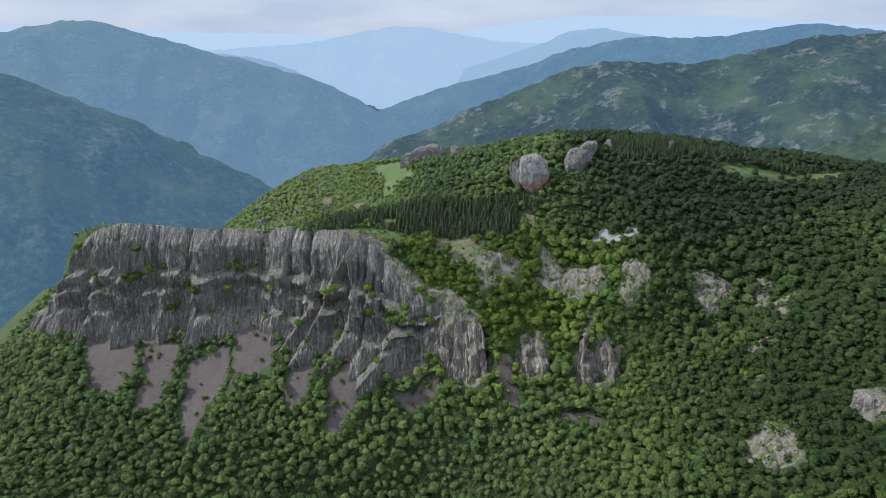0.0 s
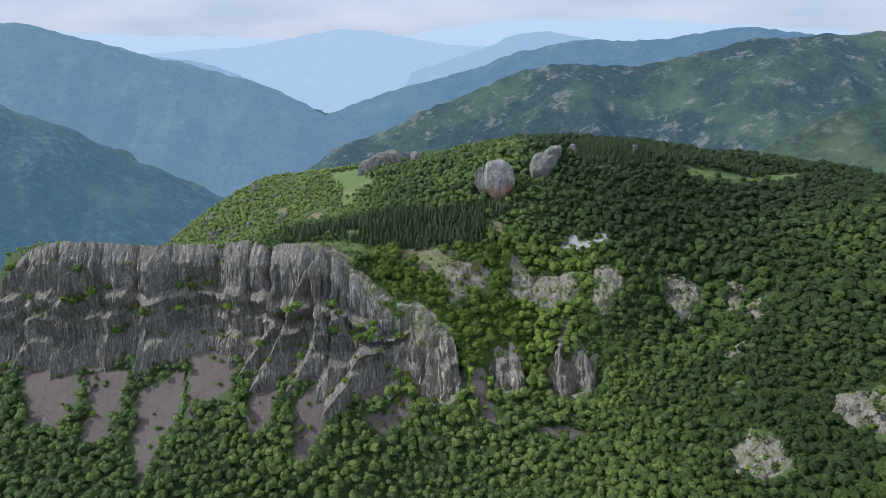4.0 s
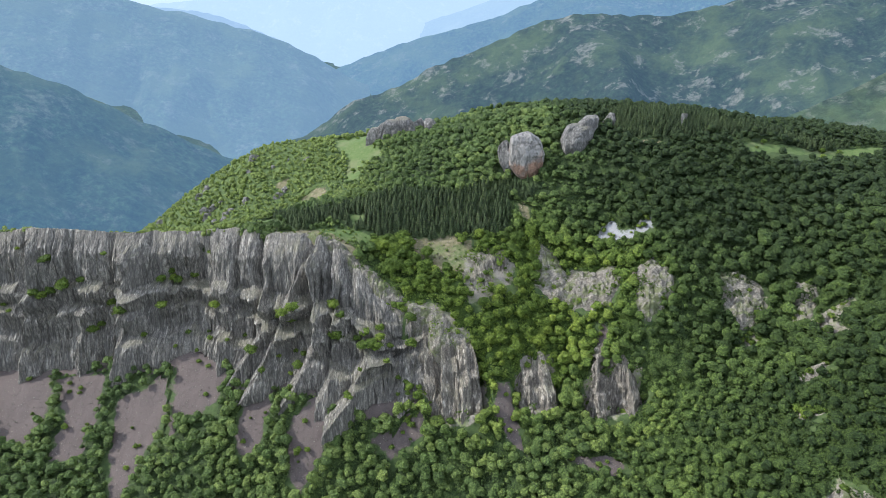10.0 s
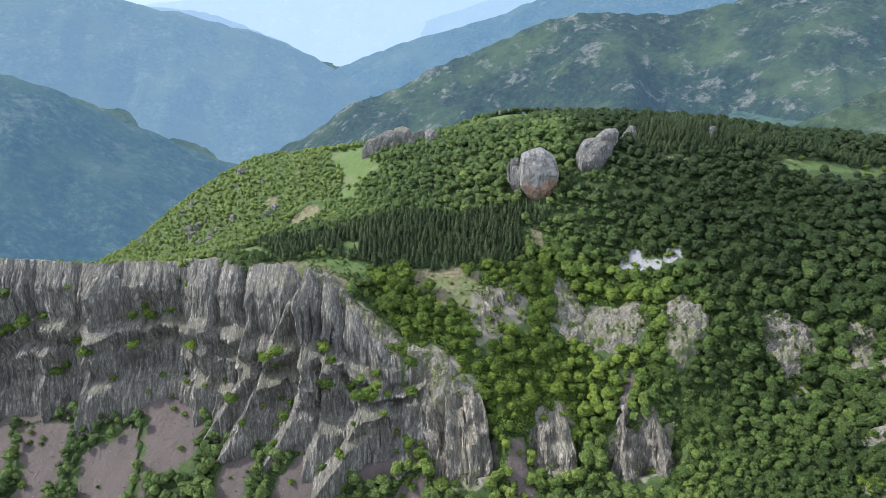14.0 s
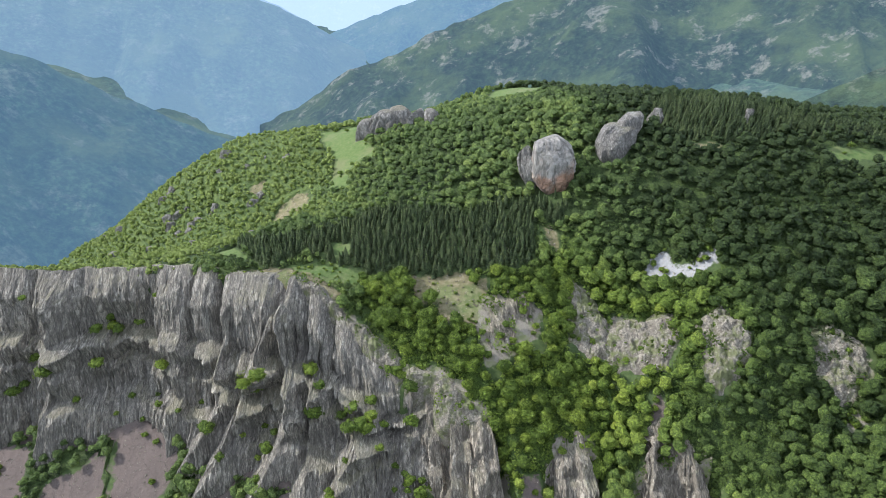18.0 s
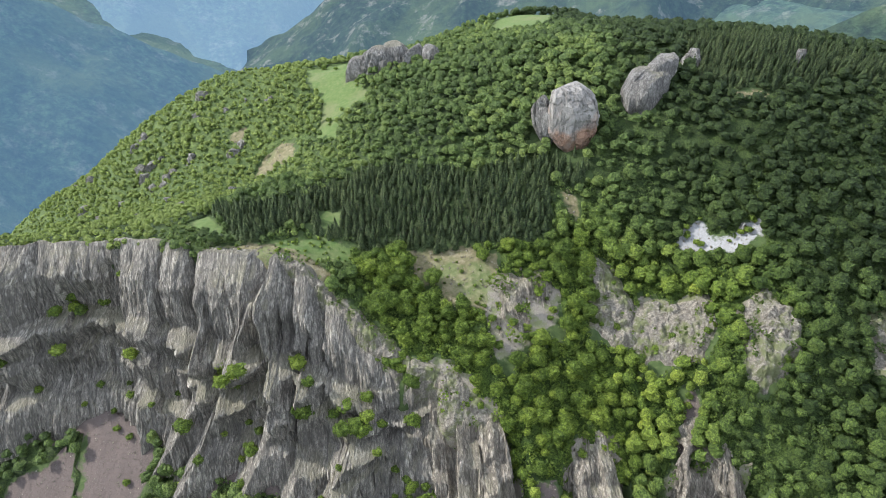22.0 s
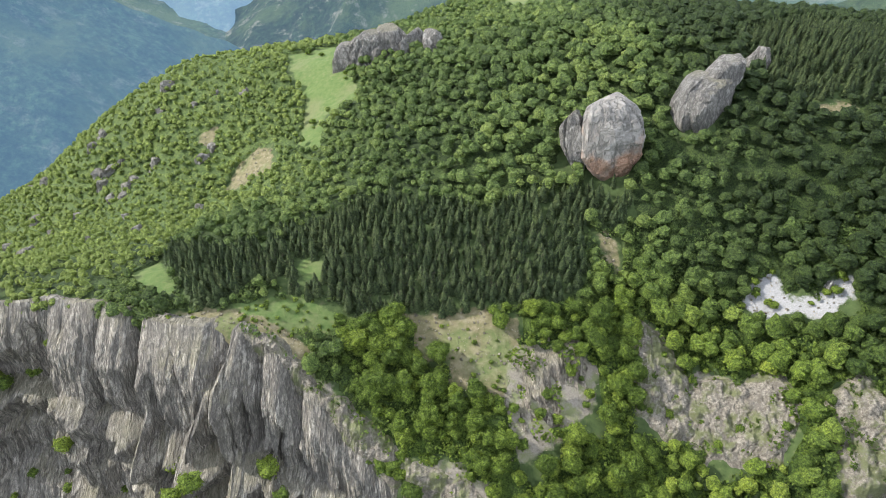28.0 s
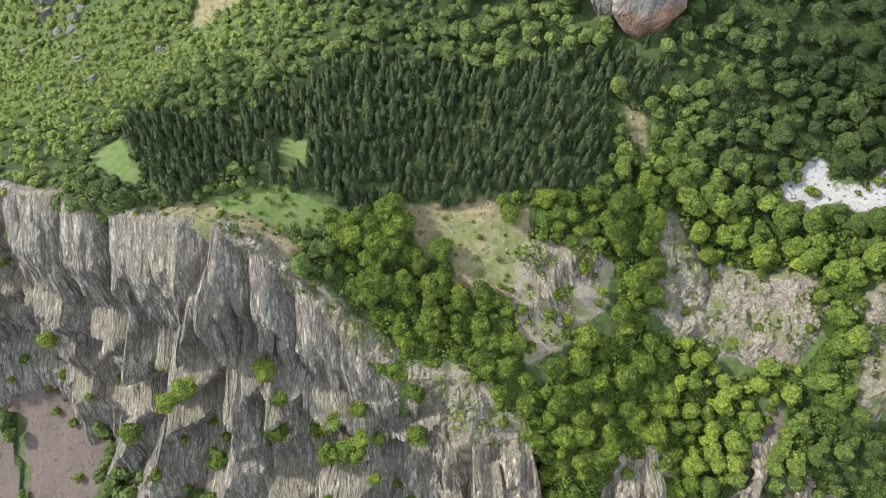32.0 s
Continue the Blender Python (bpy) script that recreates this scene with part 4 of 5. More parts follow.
standing_rock("rock_spire", 7.5, 4, 4, 30, [(0, -5, 3, 5), (0.4, -2.5, 6.5, 6), (0.66, -0.4, 7.6, 7), (0.84, 2.6, 6.0, 6), (0.95, 5.2, 4.2, 4.5), (1, 5, 0.2, 0.3)], 147, "", TOWER, leaning_tower, 9.5, 80, 60, 5)
crag("rock_tower", 136, 521, 199, 10, 9, 15, 0, 104, "small grey rock tower beside dark conifers", material=TOWER, flute=0.3, nu=50, nv=40)
crag("boulder", 186, 512, 208, 7, 6, 7, 0, 105, "small pale boulder on the wooded hilltop", material=TOWER, flute=0.3, nu=40, nv=30)
for k, (x, y, z, h, w, d, tip) in enumerate(((-35, 640, 152, 27, 12, 9, 3), (-24, 637, 153, 33, 12, 10, 2), (-10, 640, 154, 34, 12, 10, 0), (0, 634, 156, 32, 8, 9, 1), (13, 627, 156, 33, 8, 7, -2), (22, 624, 156, 25, 8, 7, -1))):
    standing_rock("rock_outcrop", x, y, z, h, [(0, 0, 1.15 * w, d), (0.4, 0.2 * tip, 1.08 * w, d), (0.7, 0.6 * tip, 0.96 * w, 0.95 * d), (0.88, tip, 0.78 * w, 0.8 * d), (0.96, 1.1 * tip, 0.5 * w, 0.55 * d), (1, 1.1 * tip, 0.2, 0.2)], 300 + 9 * k,
                  "pale rock outcrop with ledges above the meadow", crack=5.0, nu=80, nv=60, lean=3, rough=1.6)
FLANK_ROCKS = [(-204, 611), (-171, 557), (-138, 546), (-199, 666), (-133, 652), (-154, 677), (-273, 687), (-169, 611), (-116, 616), (-257, 616), (-255, 704)] + [(-100 - 170 * lattice(k, 3, 1, 6), 548 + 150 * lattice(k, 3, 2, 6)) for k in range(22)]
for k, (x, y) in enumerate(FLANK_ROCKS):
    w = 6 + 5 * lattice(k, 1, 1, 5)
    crag("rock_outcrop", x, y, float(height(x, y)), 1.2 * w, 0.9 * w, 0.5 * w, 40 * k, 900 + k, "small grey rock outcrop on the wooded flank", material=TOWER, flute=0.8, nu=44, nv=26, profile=HUMP)


def buttress(x, y, z, w, d, h, n, seed, label, material=CRAG, lean=(0, 0)):
    """A rock buttress of columns side by side, the hind ones higher."""
    rng = np.random.default_rng(seed)
    base = new("rock_buttress")
    base.matrix_world = pose(x, y, z)
    for i in range(n):
        t = (i + 0.5) / n - 0.5
        q = rng.uniform(-0.5, 0.5)
        m = crag_mesh(w / n * rng.uniform(1.5, 2.1), d * rng.uniform(0.55, 0.8), h * rng.uniform(0.72, 1.0) * (1 + 0.25 * q), seed + 7 * i, (lean[0] * 0.6, lean[1]), BLOCK if rng.uniform() < 0.7 else PEAK, 1.1, 18, 56, 50, material)
        ob = new("rock_column", m)
        ob.parent = base
        ob.matrix_local = pose(t * w * 0.9 + rng.uniform(-1, 1), q * d * 0.55, 0, 0, 0, rng.uniform(-30, 30))
    return tagged(base, label, "rock")


buttress(205, 372, 126, 11, 11, 22, 2, 121, "narrow grey rock buttress on the slope")
buttress(206, 247, 118, 28, 22, 24, 3, 124, "large rounded rock outcrop among bushes")


def rock_patch(poly, lift, seed, label, material=SLOPE, step=0.6, tier=4.0):
    """Bare bedrock that breaks through a slope in ledges and ribs."""
    p = np.array(poly, float)
    gx, gy = np.arange(p[:, 0].min() - 4, p[:, 0].max() + 4, step), np.arange(p[:, 1].min() - 4, p[:, 1].max() + 4, step)
    x, y = np.meshgrid(gx, gy, indexing="ij")
    base = height(x, y)
    e = edge_distance(poly, x, y) + 11.0 * (fractal(x / 9, y / 9, 0, seed, 4) - 0.5)
    rise = smooth(-3.0, 5.0, e)
    rib = columns(x + (1 + 0.15 * (tier - 4)) * 5 * (fractal(x / 9, y / 9, 0, seed + 1, 4) - 0.5), 5.0 + 0.2 * (tier - 4), seed + 2, 0.5)
    ribs = columns(x + 2 * (fractal(x / 3, y / 3, 0, seed + 3, 2) - 0.5), 1.9, seed + 4)
    w = base / tier + 1.6 * fractal(x / 8 / (tier / 4) ** 0.7, y / 8 / (tier / 4) ** 0.7, 0, seed + 5, 3)
    terrace = np.floor(w) + smooth(0.0, 0.35, w % 1) - w
    up = 0.7 * lift * (0.2 + 0.6 * fractal(x / 11, y / 11, 0, seed + 6, 3)) + (0.9 + 0.10 * (tier - 4)) * rib + (0.5 + 0.03 * (tier - 4)) * ribs + 0.35 * (tier - 4) * (fractal(x / 7, y / 7, 0, seed + 10, 4) - 0.5) + 0.48 * tier * terrace + 2.6 * (fractal(x / 2.6, y / 2.6, 0, seed + 7, 4) - 0.5) + 1.0 * (value_noise(x / 0.9, y / 0.9, 0, seed + 12) - 0.5)
    z = base - 1.2 + rise * (0.9 + up)
    y = y - rise * 0.25 * up
    me = mesh_from("rock_outcrop", np.stack([x, y, z], -1).reshape(-1, 3), grid_faces(len(gx), len(gy)), material, False)
    return tagged(new("rock_outcrop", me), label, "rock", kind="structure")


for k, (poly, lift, label) in enumerate(((BARE_E, 4.0, "pale bare rock outcrop with bushes"), (BARE_F, 5.0, "upright pale rock outcrop on the wooded slope"),
                                         (BARE_R, 4.5, "weathered rock outcrop on the wooded slope"), (BARE_K, 4.0, "narrow grey rock outcrop on the slope"), (BARE_K2, 4.0, "slanting grey rock outcrop on the slope"),
                                         (BARE_LR, 4.0, "low broken rock outcrop among bushes"), (BARE_LR2, 5.0, "large rounded rock outcrop among bushes"), (BARE_U, 3.5, "rocky gully side with thin grass"),
                                         (BARE_M, 4.0, "bare rock crest above a buttress"), (BARE_N, 2.5, "small bare rock slab in the wood"))):
    rock_patch(poly, lift, 600 + 11 * k, label)
def rock_face(foot, top, ribs, seed, label, domed=0.0):
    """A steep rock face on the slope: ribs and columns between a foot and a brink, its head running back into the hill."""
    foot, top = np.array(foot, float), np.array(top, float)
    run = np.append(0, np.cumsum(np.hypot(*np.diff((foot + top)[:, :2] / 2, axis=0).T)))
    u, v = np.arange(0, run[-1], 0.4), np.linspace(-0.22, 1, 110)
    f, t = (np.stack([np.interp(u, run, q[:, k]) for k in range(3)], -1) for q in (foot, top))
    for q in (f, t):
        for k in range(3):
            q[:, k] = np.convolve(np.pad(q[:, k], 9, "edge"), np.ones(19) / 19, "valid")
    uu, vv = np.meshgrid(u, v, indexing="ij")
    vw = vv + 0.22 * (cells(uu + 3 * vv, 6.5, seed) - 0.5) + 0.12 * (fractal(uu / 7, uu * 0, 0, seed + 1, 3) - 0.5)
    back = 0.45 * vv
    for k, (at, deep) in enumerate(((0.28, 0.12), (0.55, 0.16), (0.80, 0.20))):
        back = back + deep * (0.4 + 1.2 * cells(uu + 30 * k, 8, seed + 5 + k)) * smooth(at - 0.02, at + 0.06, vw)
    back = back / np.maximum(back[:, -1:], 0.7) + 0.25 * np.clip((vv - 0.80) / 0.2, 0, 1) ** 2
    x, y, z = (f[:, None, k] + (t - f)[:, None, k] * (vv if k == 2 else back) for k in range(3))
    wob = 3.0 * (fractal(uu / 9, vv * 2.5, 0, seed + 2, 3) - 0.5)
    shift = 4.7 * np.round(2 * vw)
    out = 1.9 * (columns(uu + wob + shift, 6.0, seed + 3, 0.45) - 0.7) + 1.2 * (columns(uu + wob + shift, 2.4, seed + 4, 0.42) - 0.7) + 0.6 * (columns(uu + wob, 1.2, seed + 12, 0.4) - 0.7)
    out = out + 5.5 * (fractal(uu / 9, z / 12, 0, seed + 9, 5) - 0.5) + 0.5 * (value_noise(uu / 0.8, z / 1.0, 0, seed + 10) - 0.5)
    out = out + 1.5 * (value_noise(np.floor(uu / 2.1) * 3.7, np.floor(z / 3.6 + 2 * value_noise(uu / 3, z / 15, 0, seed + 8)) * 4.1, 0, seed + 11) - 0.5)
    for x0, x1, a, w in ribs:
        line = x1 + (x0 - x1) * vv + 1.5 * (fractal(vv * 6, vv * 0, 0, seed + int(x0), 3) - 0.5)
        out = out + a * np.clip(1 - np.abs(x - line) / (w * (1.3 - 0.5 * vv)), 0, 1) ** 0.85 * smooth(1.05, 0.65, vv) - 0.35 * a
    edge = smooth(0, 7, uu) * smooth(run[-1], run[-1] - 7, uu)
    out = out * (1 - 0.6 * smooth(0.85, 1, vv)) - 3.0 * (1 - edge)
    z = z + (domed * (edge - 0.5) + 2.2 * (fractal(uu / 5, vv * 3, 0, seed + 13, 4) - 0.5)) * smooth(0.7, 1, vv)
    along = np.stack([np.gradient((f + t)[:, 0]), np.gradient((f + t)[:, 1])], -1)
    along /= np.linalg.norm(along, axis=1, keepdims=True)
    x, y = x + along[:, None, 1] * out, y - along[:, None, 0] * out
    sx, sy, sz = ([] for _ in range(3))
    for d, part, drop in ((1.5, 0.1, 0.6), (4.0, 0.5, 0.6), (8.0, 1.0, 0.3), (13.0, 1.0, -5.0)):
        sx.append(x[:, -1] - along[:, 1] * d), sy.append(y[:, -1] + along[:, 0] * d)
        sz.append(z[:, -1] * (1 - part) + height(sx[-1], sy[-1]) * part + drop)
    x, y, z = (np.concatenate([q, np.stack(e, -1)], 1) for q, e in ((x, sx), (y, sy), (z, sz)))
    me = mesh_from("rock_buttress", np.stack([x, y, z], -1).reshape(-1, 3), grid_faces(len(u), x.shape[1]), CRAG, False)
    return tagged(new("rock_buttress", me), label, "rock", kind="structure")


rock_face([(-14, 378, 96), (-6, 365, 90), (4, 353, 84), (12, 347, 82), (21, 343, 80), (31, 348, 84), (36, 360, 94)],
          [(-14, 398, 122), (-5, 402, 124), (4, 394, 122), (11, 387, 121), (20, 383, 121), (28, 377, 117), (34, 374, 110)],
          [(-4, -2, 5, 5), (9, 6, 6, 5), (20, 17, 7, 6), (27, 29, 5, 4)], 820, "steep ribbed rock face with grassy ledges")
rock_face([(20, 406, 132), (27, 401, 129), (34, 402, 128), (42, 408, 128), (52, 415, 130), (57, 424, 138)], [(22, 414, 139), (28, 414, 141), (33, 416, 143), (41, 421, 145), (49, 427, 147), (54, 431, 148)],
          [(29, 28, 4, 4), (38, 39, 3, 4)], 880, "ribbed rock nose below the dry meadow")
rock_face([(44, 362, 92), (50, 352, 84), (60, 347, 81), (70, 351, 83), (76, 362, 92)], [(48, 368, 102), (53, 372, 107), (60, 375, 110), (67, 372, 107), (72, 368, 102)],
          [(56, 54, 5, 5), (65, 66, 5, 5)], 840, "rounded rock buttress standing out of the trees", 3.0)
rock_face([(80, 358, 96), (85, 347, 85), (94, 342, 82), (99, 347, 84), (105, 342, 82), (115, 344, 83), (121, 356, 96)],
          [(84, 361, 104), (88, 359, 109), (93, 358, 113), (99, 364, 110), (105, 359, 113), (112, 358, 110), (117, 361, 104)],
          [(91, 90, 6, 6), (107, 108, 6, 6)], 860, "pale rock buttress split by a dark notch above scree", 2.0)
rock_patch(BARE_PIL, 3.0, 850, "rocky shoulder of the cliff with thin grass", SLOPE, 0.6, 5.0)
crag("boulder", 135, 437, 160, 4.2, 4, 4.5, 20, 126, "squarish grey boulder on white rubble", material=TOWER, flute=0.1, nu=28, nv=20)


# ---- trees ----
def lobes(rng, n):
    """Centres and radii of the round lobes of a crown, about a middle at 0 and a reach of 1."""
    out = [(np.zeros(3), 0.66), (np.array((0.0, 0.0, 0.40)), 0.50)]
    for i in range(n):
        a, up = 2.4 * i + rng.uniform(-0.5, 0.5), rng.uniform(-0.30, 0.66)
        r = math.sqrt(max(0.1, 1 - up * up)) * rng.uniform(0.46, 0.66)
        out.append((np.array((r * math.cos(a), r * math.sin(a), up)), rng.uniform(0.24, 0.40)))
    return out


def leaf_quads(points, normals, sizes, rng):
    """One bent clump of leaves at each point, facing about along its normal."""
    n = len(points)
    normals = normals + rng.normal(0, 0.38, (n, 3))
    normals /= np.linalg.norm(normals, axis=1, keepdims=True)
    side = np.cross(normals, rng.normal(0, 1, (n, 3)))
    side /= np.linalg.norm(side, axis=1, keepdims=True)
    up = np.cross(normals, side)
    s = sizes[:, None]
    k = rng.uniform(0.7, 1.15, (n, 4, 1))
    v = np.stack([points - side * s * k[:, 0], points - up * s * 0.8 * k[:, 1] + normals * s * 0.25, points + side * s * k[:, 2], points + up * s * 0.8 * k[:, 3] - normals * s * 0.2], 1)
    return v.reshape(-1, 3), np.arange(4 * n).reshape(-1, 4)


def broad_crown(seed, grid, clumps, size, radius=4.2, tall=9.0, n=10):
    """A broad-leaved crown: rounded lobes grown into one another, rough with leaves, with sprays of leaves over them."""
    rng = np.random.default_rng(seed)
    parts = lobes(rng, n)
    nu, nv = grid
    stretch = np.array((radius, radius, 0.45 * tall))

    def reach(d):
        best, near = np.zeros(len(d)), np.zeros((len(d), 3))
        for c, r in parts:
            b = d @ c
            q = b * b - c @ c + r * r
            far = np.where(q > 0, b + np.sqrt(np.maximum(q, 0)), 0)
            near[far > best] = c
            best = np.maximum(best, far)
        return best, near
    th = np.linspace(0, 2.05, nv)
    tt, pp = np.meshgrid(th, np.arange(nu) * 2 * np.pi / nu, indexing="ij")
    pp = pp + (np.arange(nv) % 2)[:, None] * np.pi / nu + rng.normal(0, 0.8 / nu, pp.shape)
    tt = np.clip(tt + rng.normal(0, 0.25 / nv, tt.shape), 0.02, 2.1)
    d = np.stack([np.sin(tt) * np.cos(pp), np.sin(tt) * np.sin(pp), np.cos(tt)], -1).reshape(-1, 3)
    r, near = reach(d)
    r = r * rng.uniform(0.84, 1.06, len(r))
    r[-nu:] *= 0.55
    soft = d * r[:, None] - 0.75 * near + rng.normal(0, 0.22, d.shape)
    verts, norms = [d * r[:, None] * stretch + (0, 0, 0.44 * tall)], [soft / np.linalg.norm(soft, axis=1, keepdims=True)]
    i, j = (q.ravel() for q in np.meshgrid(np.arange(nv - 1), np.arange(nu), indexing="ij"))
    a, b = i * nu + j, i * nu + (j + 1) % nu
    faces = [np.stack([a, a + nu, b + nu], -1), np.stack([a, b + nu, b], -1)]
    if clumps:
        d = rng.normal(0, 1, (clumps, 3))
        d[:, 2] = np.abs(d[:, 2]) - 0.3
        d /= np.linalg.norm(d, axis=1, keepdims=True)
        r, near = reach(d)
        p = d * (r * rng.uniform(0.92, 1.16, clumps))[:, None] * stretch + (0, 0, 0.44 * tall)
        soft = d * r[:, None] - 0.75 * near
        v, f = leaf_quads(p, soft / np.linalg.norm(soft, axis=1, keepdims=True), size * rng.uniform(0.7, 1.25, clumps), rng)
        at = len(verts[0])
        faces += [f[:, [0, 1, 2]] + at, f[:, [0, 2, 3]] + at]
        soft = soft / np.linalg.norm(soft, axis=1, keepdims=True) + rng.normal(0, 0.42, soft.shape)
        verts.append(v), norms.append(np.repeat(soft / np.linalg.norm(soft, axis=1, keepdims=True), 4, 0))
    return np.vstack(verts), np.vstack(faces), np.vstack(norms)


def fir_crown(seed, whorls, arms, radius=2.0, tall=6.6):
    """Whorls of drooping branches that shorten towards the tip."""
    rng = np.random.default_rng(seed)
    verts, faces, norms = [], [], []
    for i in range(whorls):
        t = i / (whorls - 1)
        z, r = tall * (0.10 + 0.86 * t), radius * (1 - t) ** 0.8 * rng.uniform(0.85, 1.15) + 0.12
        for j in range(arms):
            a = 6.283 * (j + 0.5 * (i % 2)) / arms + rng.uniform(-0.3, 0.3)
            q = r * rng.uniform(0.75, 1.2)
            w = 0.34 * q + 0.16
            c, s = math.cos(a), math.sin(a)
            k = len(verts) * 1
            verts += [(0, 0, z + 0.09 * tall), (c * q * 0.5 - s * w, s * q * 0.5 + c * w, z - 0.15 * q), (c * q, s * q, z - 0.42 * q), (c * q * 0.5 + s * w, s * q * 0.5 - c * w, z - 0.15 * q)]
            faces += [(k, k + 2, k + 1), (k, k + 3, k + 2)]
            n = Vector((c + rng.normal(0, 0.25), s + rng.normal(0, 0.25), 0.55 + rng.normal(0, 0.2))).normalized()
            norms += [tuple(n)] * 4
    return np.array(verts), np.array(faces), np.array(norms)


def trunk_mesh(h, r, seed):
    rng = np.random.default_rng(seed)
    a = np.arange(6) * 1.0472
    verts, faces = [], []
    bend = rng.uniform(-0.3, 0.3, 2)
    for k, t in enumerate((0, 0.5, 1)):
        q = r * (1 - 0.65 * t)
        for b in a:
            verts.append((math.cos(b) * q + bend[0] * t * t, math.sin(b) * q + bend[1] * t * t, h * t - 0.6 * (k == 0)))
    for k in (0, 1):
        for j in range(6):
            faces.append((k * 6 + j, k * 6 + (j + 1) % 6, k * 6 + 6 + (j + 1) % 6, k * 6 + 6 + j))
    for b in range(4):
        ang, n = rng.uniform(0, 6.28), len(verts)
        c, s, z = math.cos(ang), math.sin(ang), h * rng.uniform(0.5, 0.9)
        verts += [(c * 0.08, s * 0.08, z - 0.1), (-s * 0.07, c * 0.07, z), (s * 0.07, -c * 0.07, z), (c * 1.7, s * 1.7, z + 1.2)]
        faces += [(n, n + 1, n + 3, n + 3), (n + 1, n + 2, n + 3, n + 3), (n + 2, n, n + 3, n + 3)]
    me = bpy.data.meshes.new("trunk")
    me.from_pydata(verts, [], [tuple(dict.fromkeys(f)) for f in faces])
    me.materials.append(BARK)
    return me


def scatter(lo, hi, gap, seed):
    """Jittered places in a box, about gap metres apart."""
    rng = np.random.default_rng(seed)
    x, y = np.meshgrid(np.arange(lo[0], hi[0], gap), np.arange(lo[1], hi[1], gap), indexing="ij")
    return (x + rng.uniform(-0.5, 0.5, x.shape) * gap * 1.5).ravel(), (y + rng.uniform(-0.5, 0.5, y.shape) * gap * 1.5).ravel()


bpy.context.view_layer.update()
ROCKS = [(o.location.x, o.location.y, 0.5 * max(o.dimensions.x, o.dimensions.y) * 0.86) for o in scene.objects if o.name.startswith(("rock_t", "rock_s", "rock_p", "boulder")) or o.name == "rock_outcrop" and "kind" not in o]
for o in scene.objects:
    if o.name.startswith("rock_column"):
        q = o.parent.location + o.location
        ROCKS.append((q.x, q.y, 0.30 * max(o.dimensions.x, o.dimensions.y)))


def plots(x, y):
    """Where broad-leaved trees may stand and where conifers do."""
    land = MEADOWS + SCREES + [WHITE]
    x, y = x + 7 * (value_noise(x / 6, y / 6, 0, 25) - 0.5), y + 7 * (value_noise(x / 6, y / 6, 0, 26) - 0.5)
    open_land = (cover(land, x, y, 0.5) > 0.5) | (cover(BARES, x, y, 0.5) > 0.5) & (value_noise(x / 3.1, y / 3.1, 0, 19) + 0.25 * value_noise(x / 14, y / 14, 0, 20) < 0.84) | (cover(SCREES + BARES + [WHITE, MEADOW_G, CLEARING], x, y + 3.5, 0.5) > 0.5) | (cover([CLEARING, FIELD], x, y + 7, 0.5) > 0.5)
    yc = np.interp(x, CREST_X, CREST_Y)
    cliff = (x < 2) & (x > -360) & (y < yc + np.where(x > -62, 8, 4)) & (y > np.interp(x, FOOT_X, FOOT_Y) - 2)
    rock = np.zeros(x.shape, bool)
    for a, b, r in ROCKS + [(71, 492, 10), (73, 485, 3), (57, 496, 5), (107, 502, 9), (55, 358, 7), (65, 358, 7), (92, 351, 7), (107, 350, 7), (8, 366, 11), (22, 358, 11), (0, 380, 12), (14, 377, 11)]:
        rock |= np.hypot(x - a, y - b) < r
    fir = (cover([CONIFER, CONIFER_TOP, CONIFER_R], x, y, 0.5) > 0.5) & ~rock
    return ~open_land & ~cliff & ~rock & ~fir, fir & ~(cover(MEADOWS, x, y, 0.5) > 0.5)


def freshness(x, y):
    """1 where young fresh-leaved trees grow, in the hollow under the meadows and along the foot of the slope; 0 where
    leaves keep the haze-tinted set.
    """
    d = np.hypot((x - 60) / 95, (y - 402) / 54) + 0.7 * (fractal(x / 38, y / 38, 0, 88, 3) - 0.5)
    return np.maximum(np.maximum(smooth(1.35, 0.45, d), 0.3 * smooth(430, 370, y) * smooth(40, 120, x)), 0.5 * smooth(255, 205, y + 30 * (fractal(x / 40, y / 40, 0, 89, 3) - 0.5)) * smooth(60, 140, x))


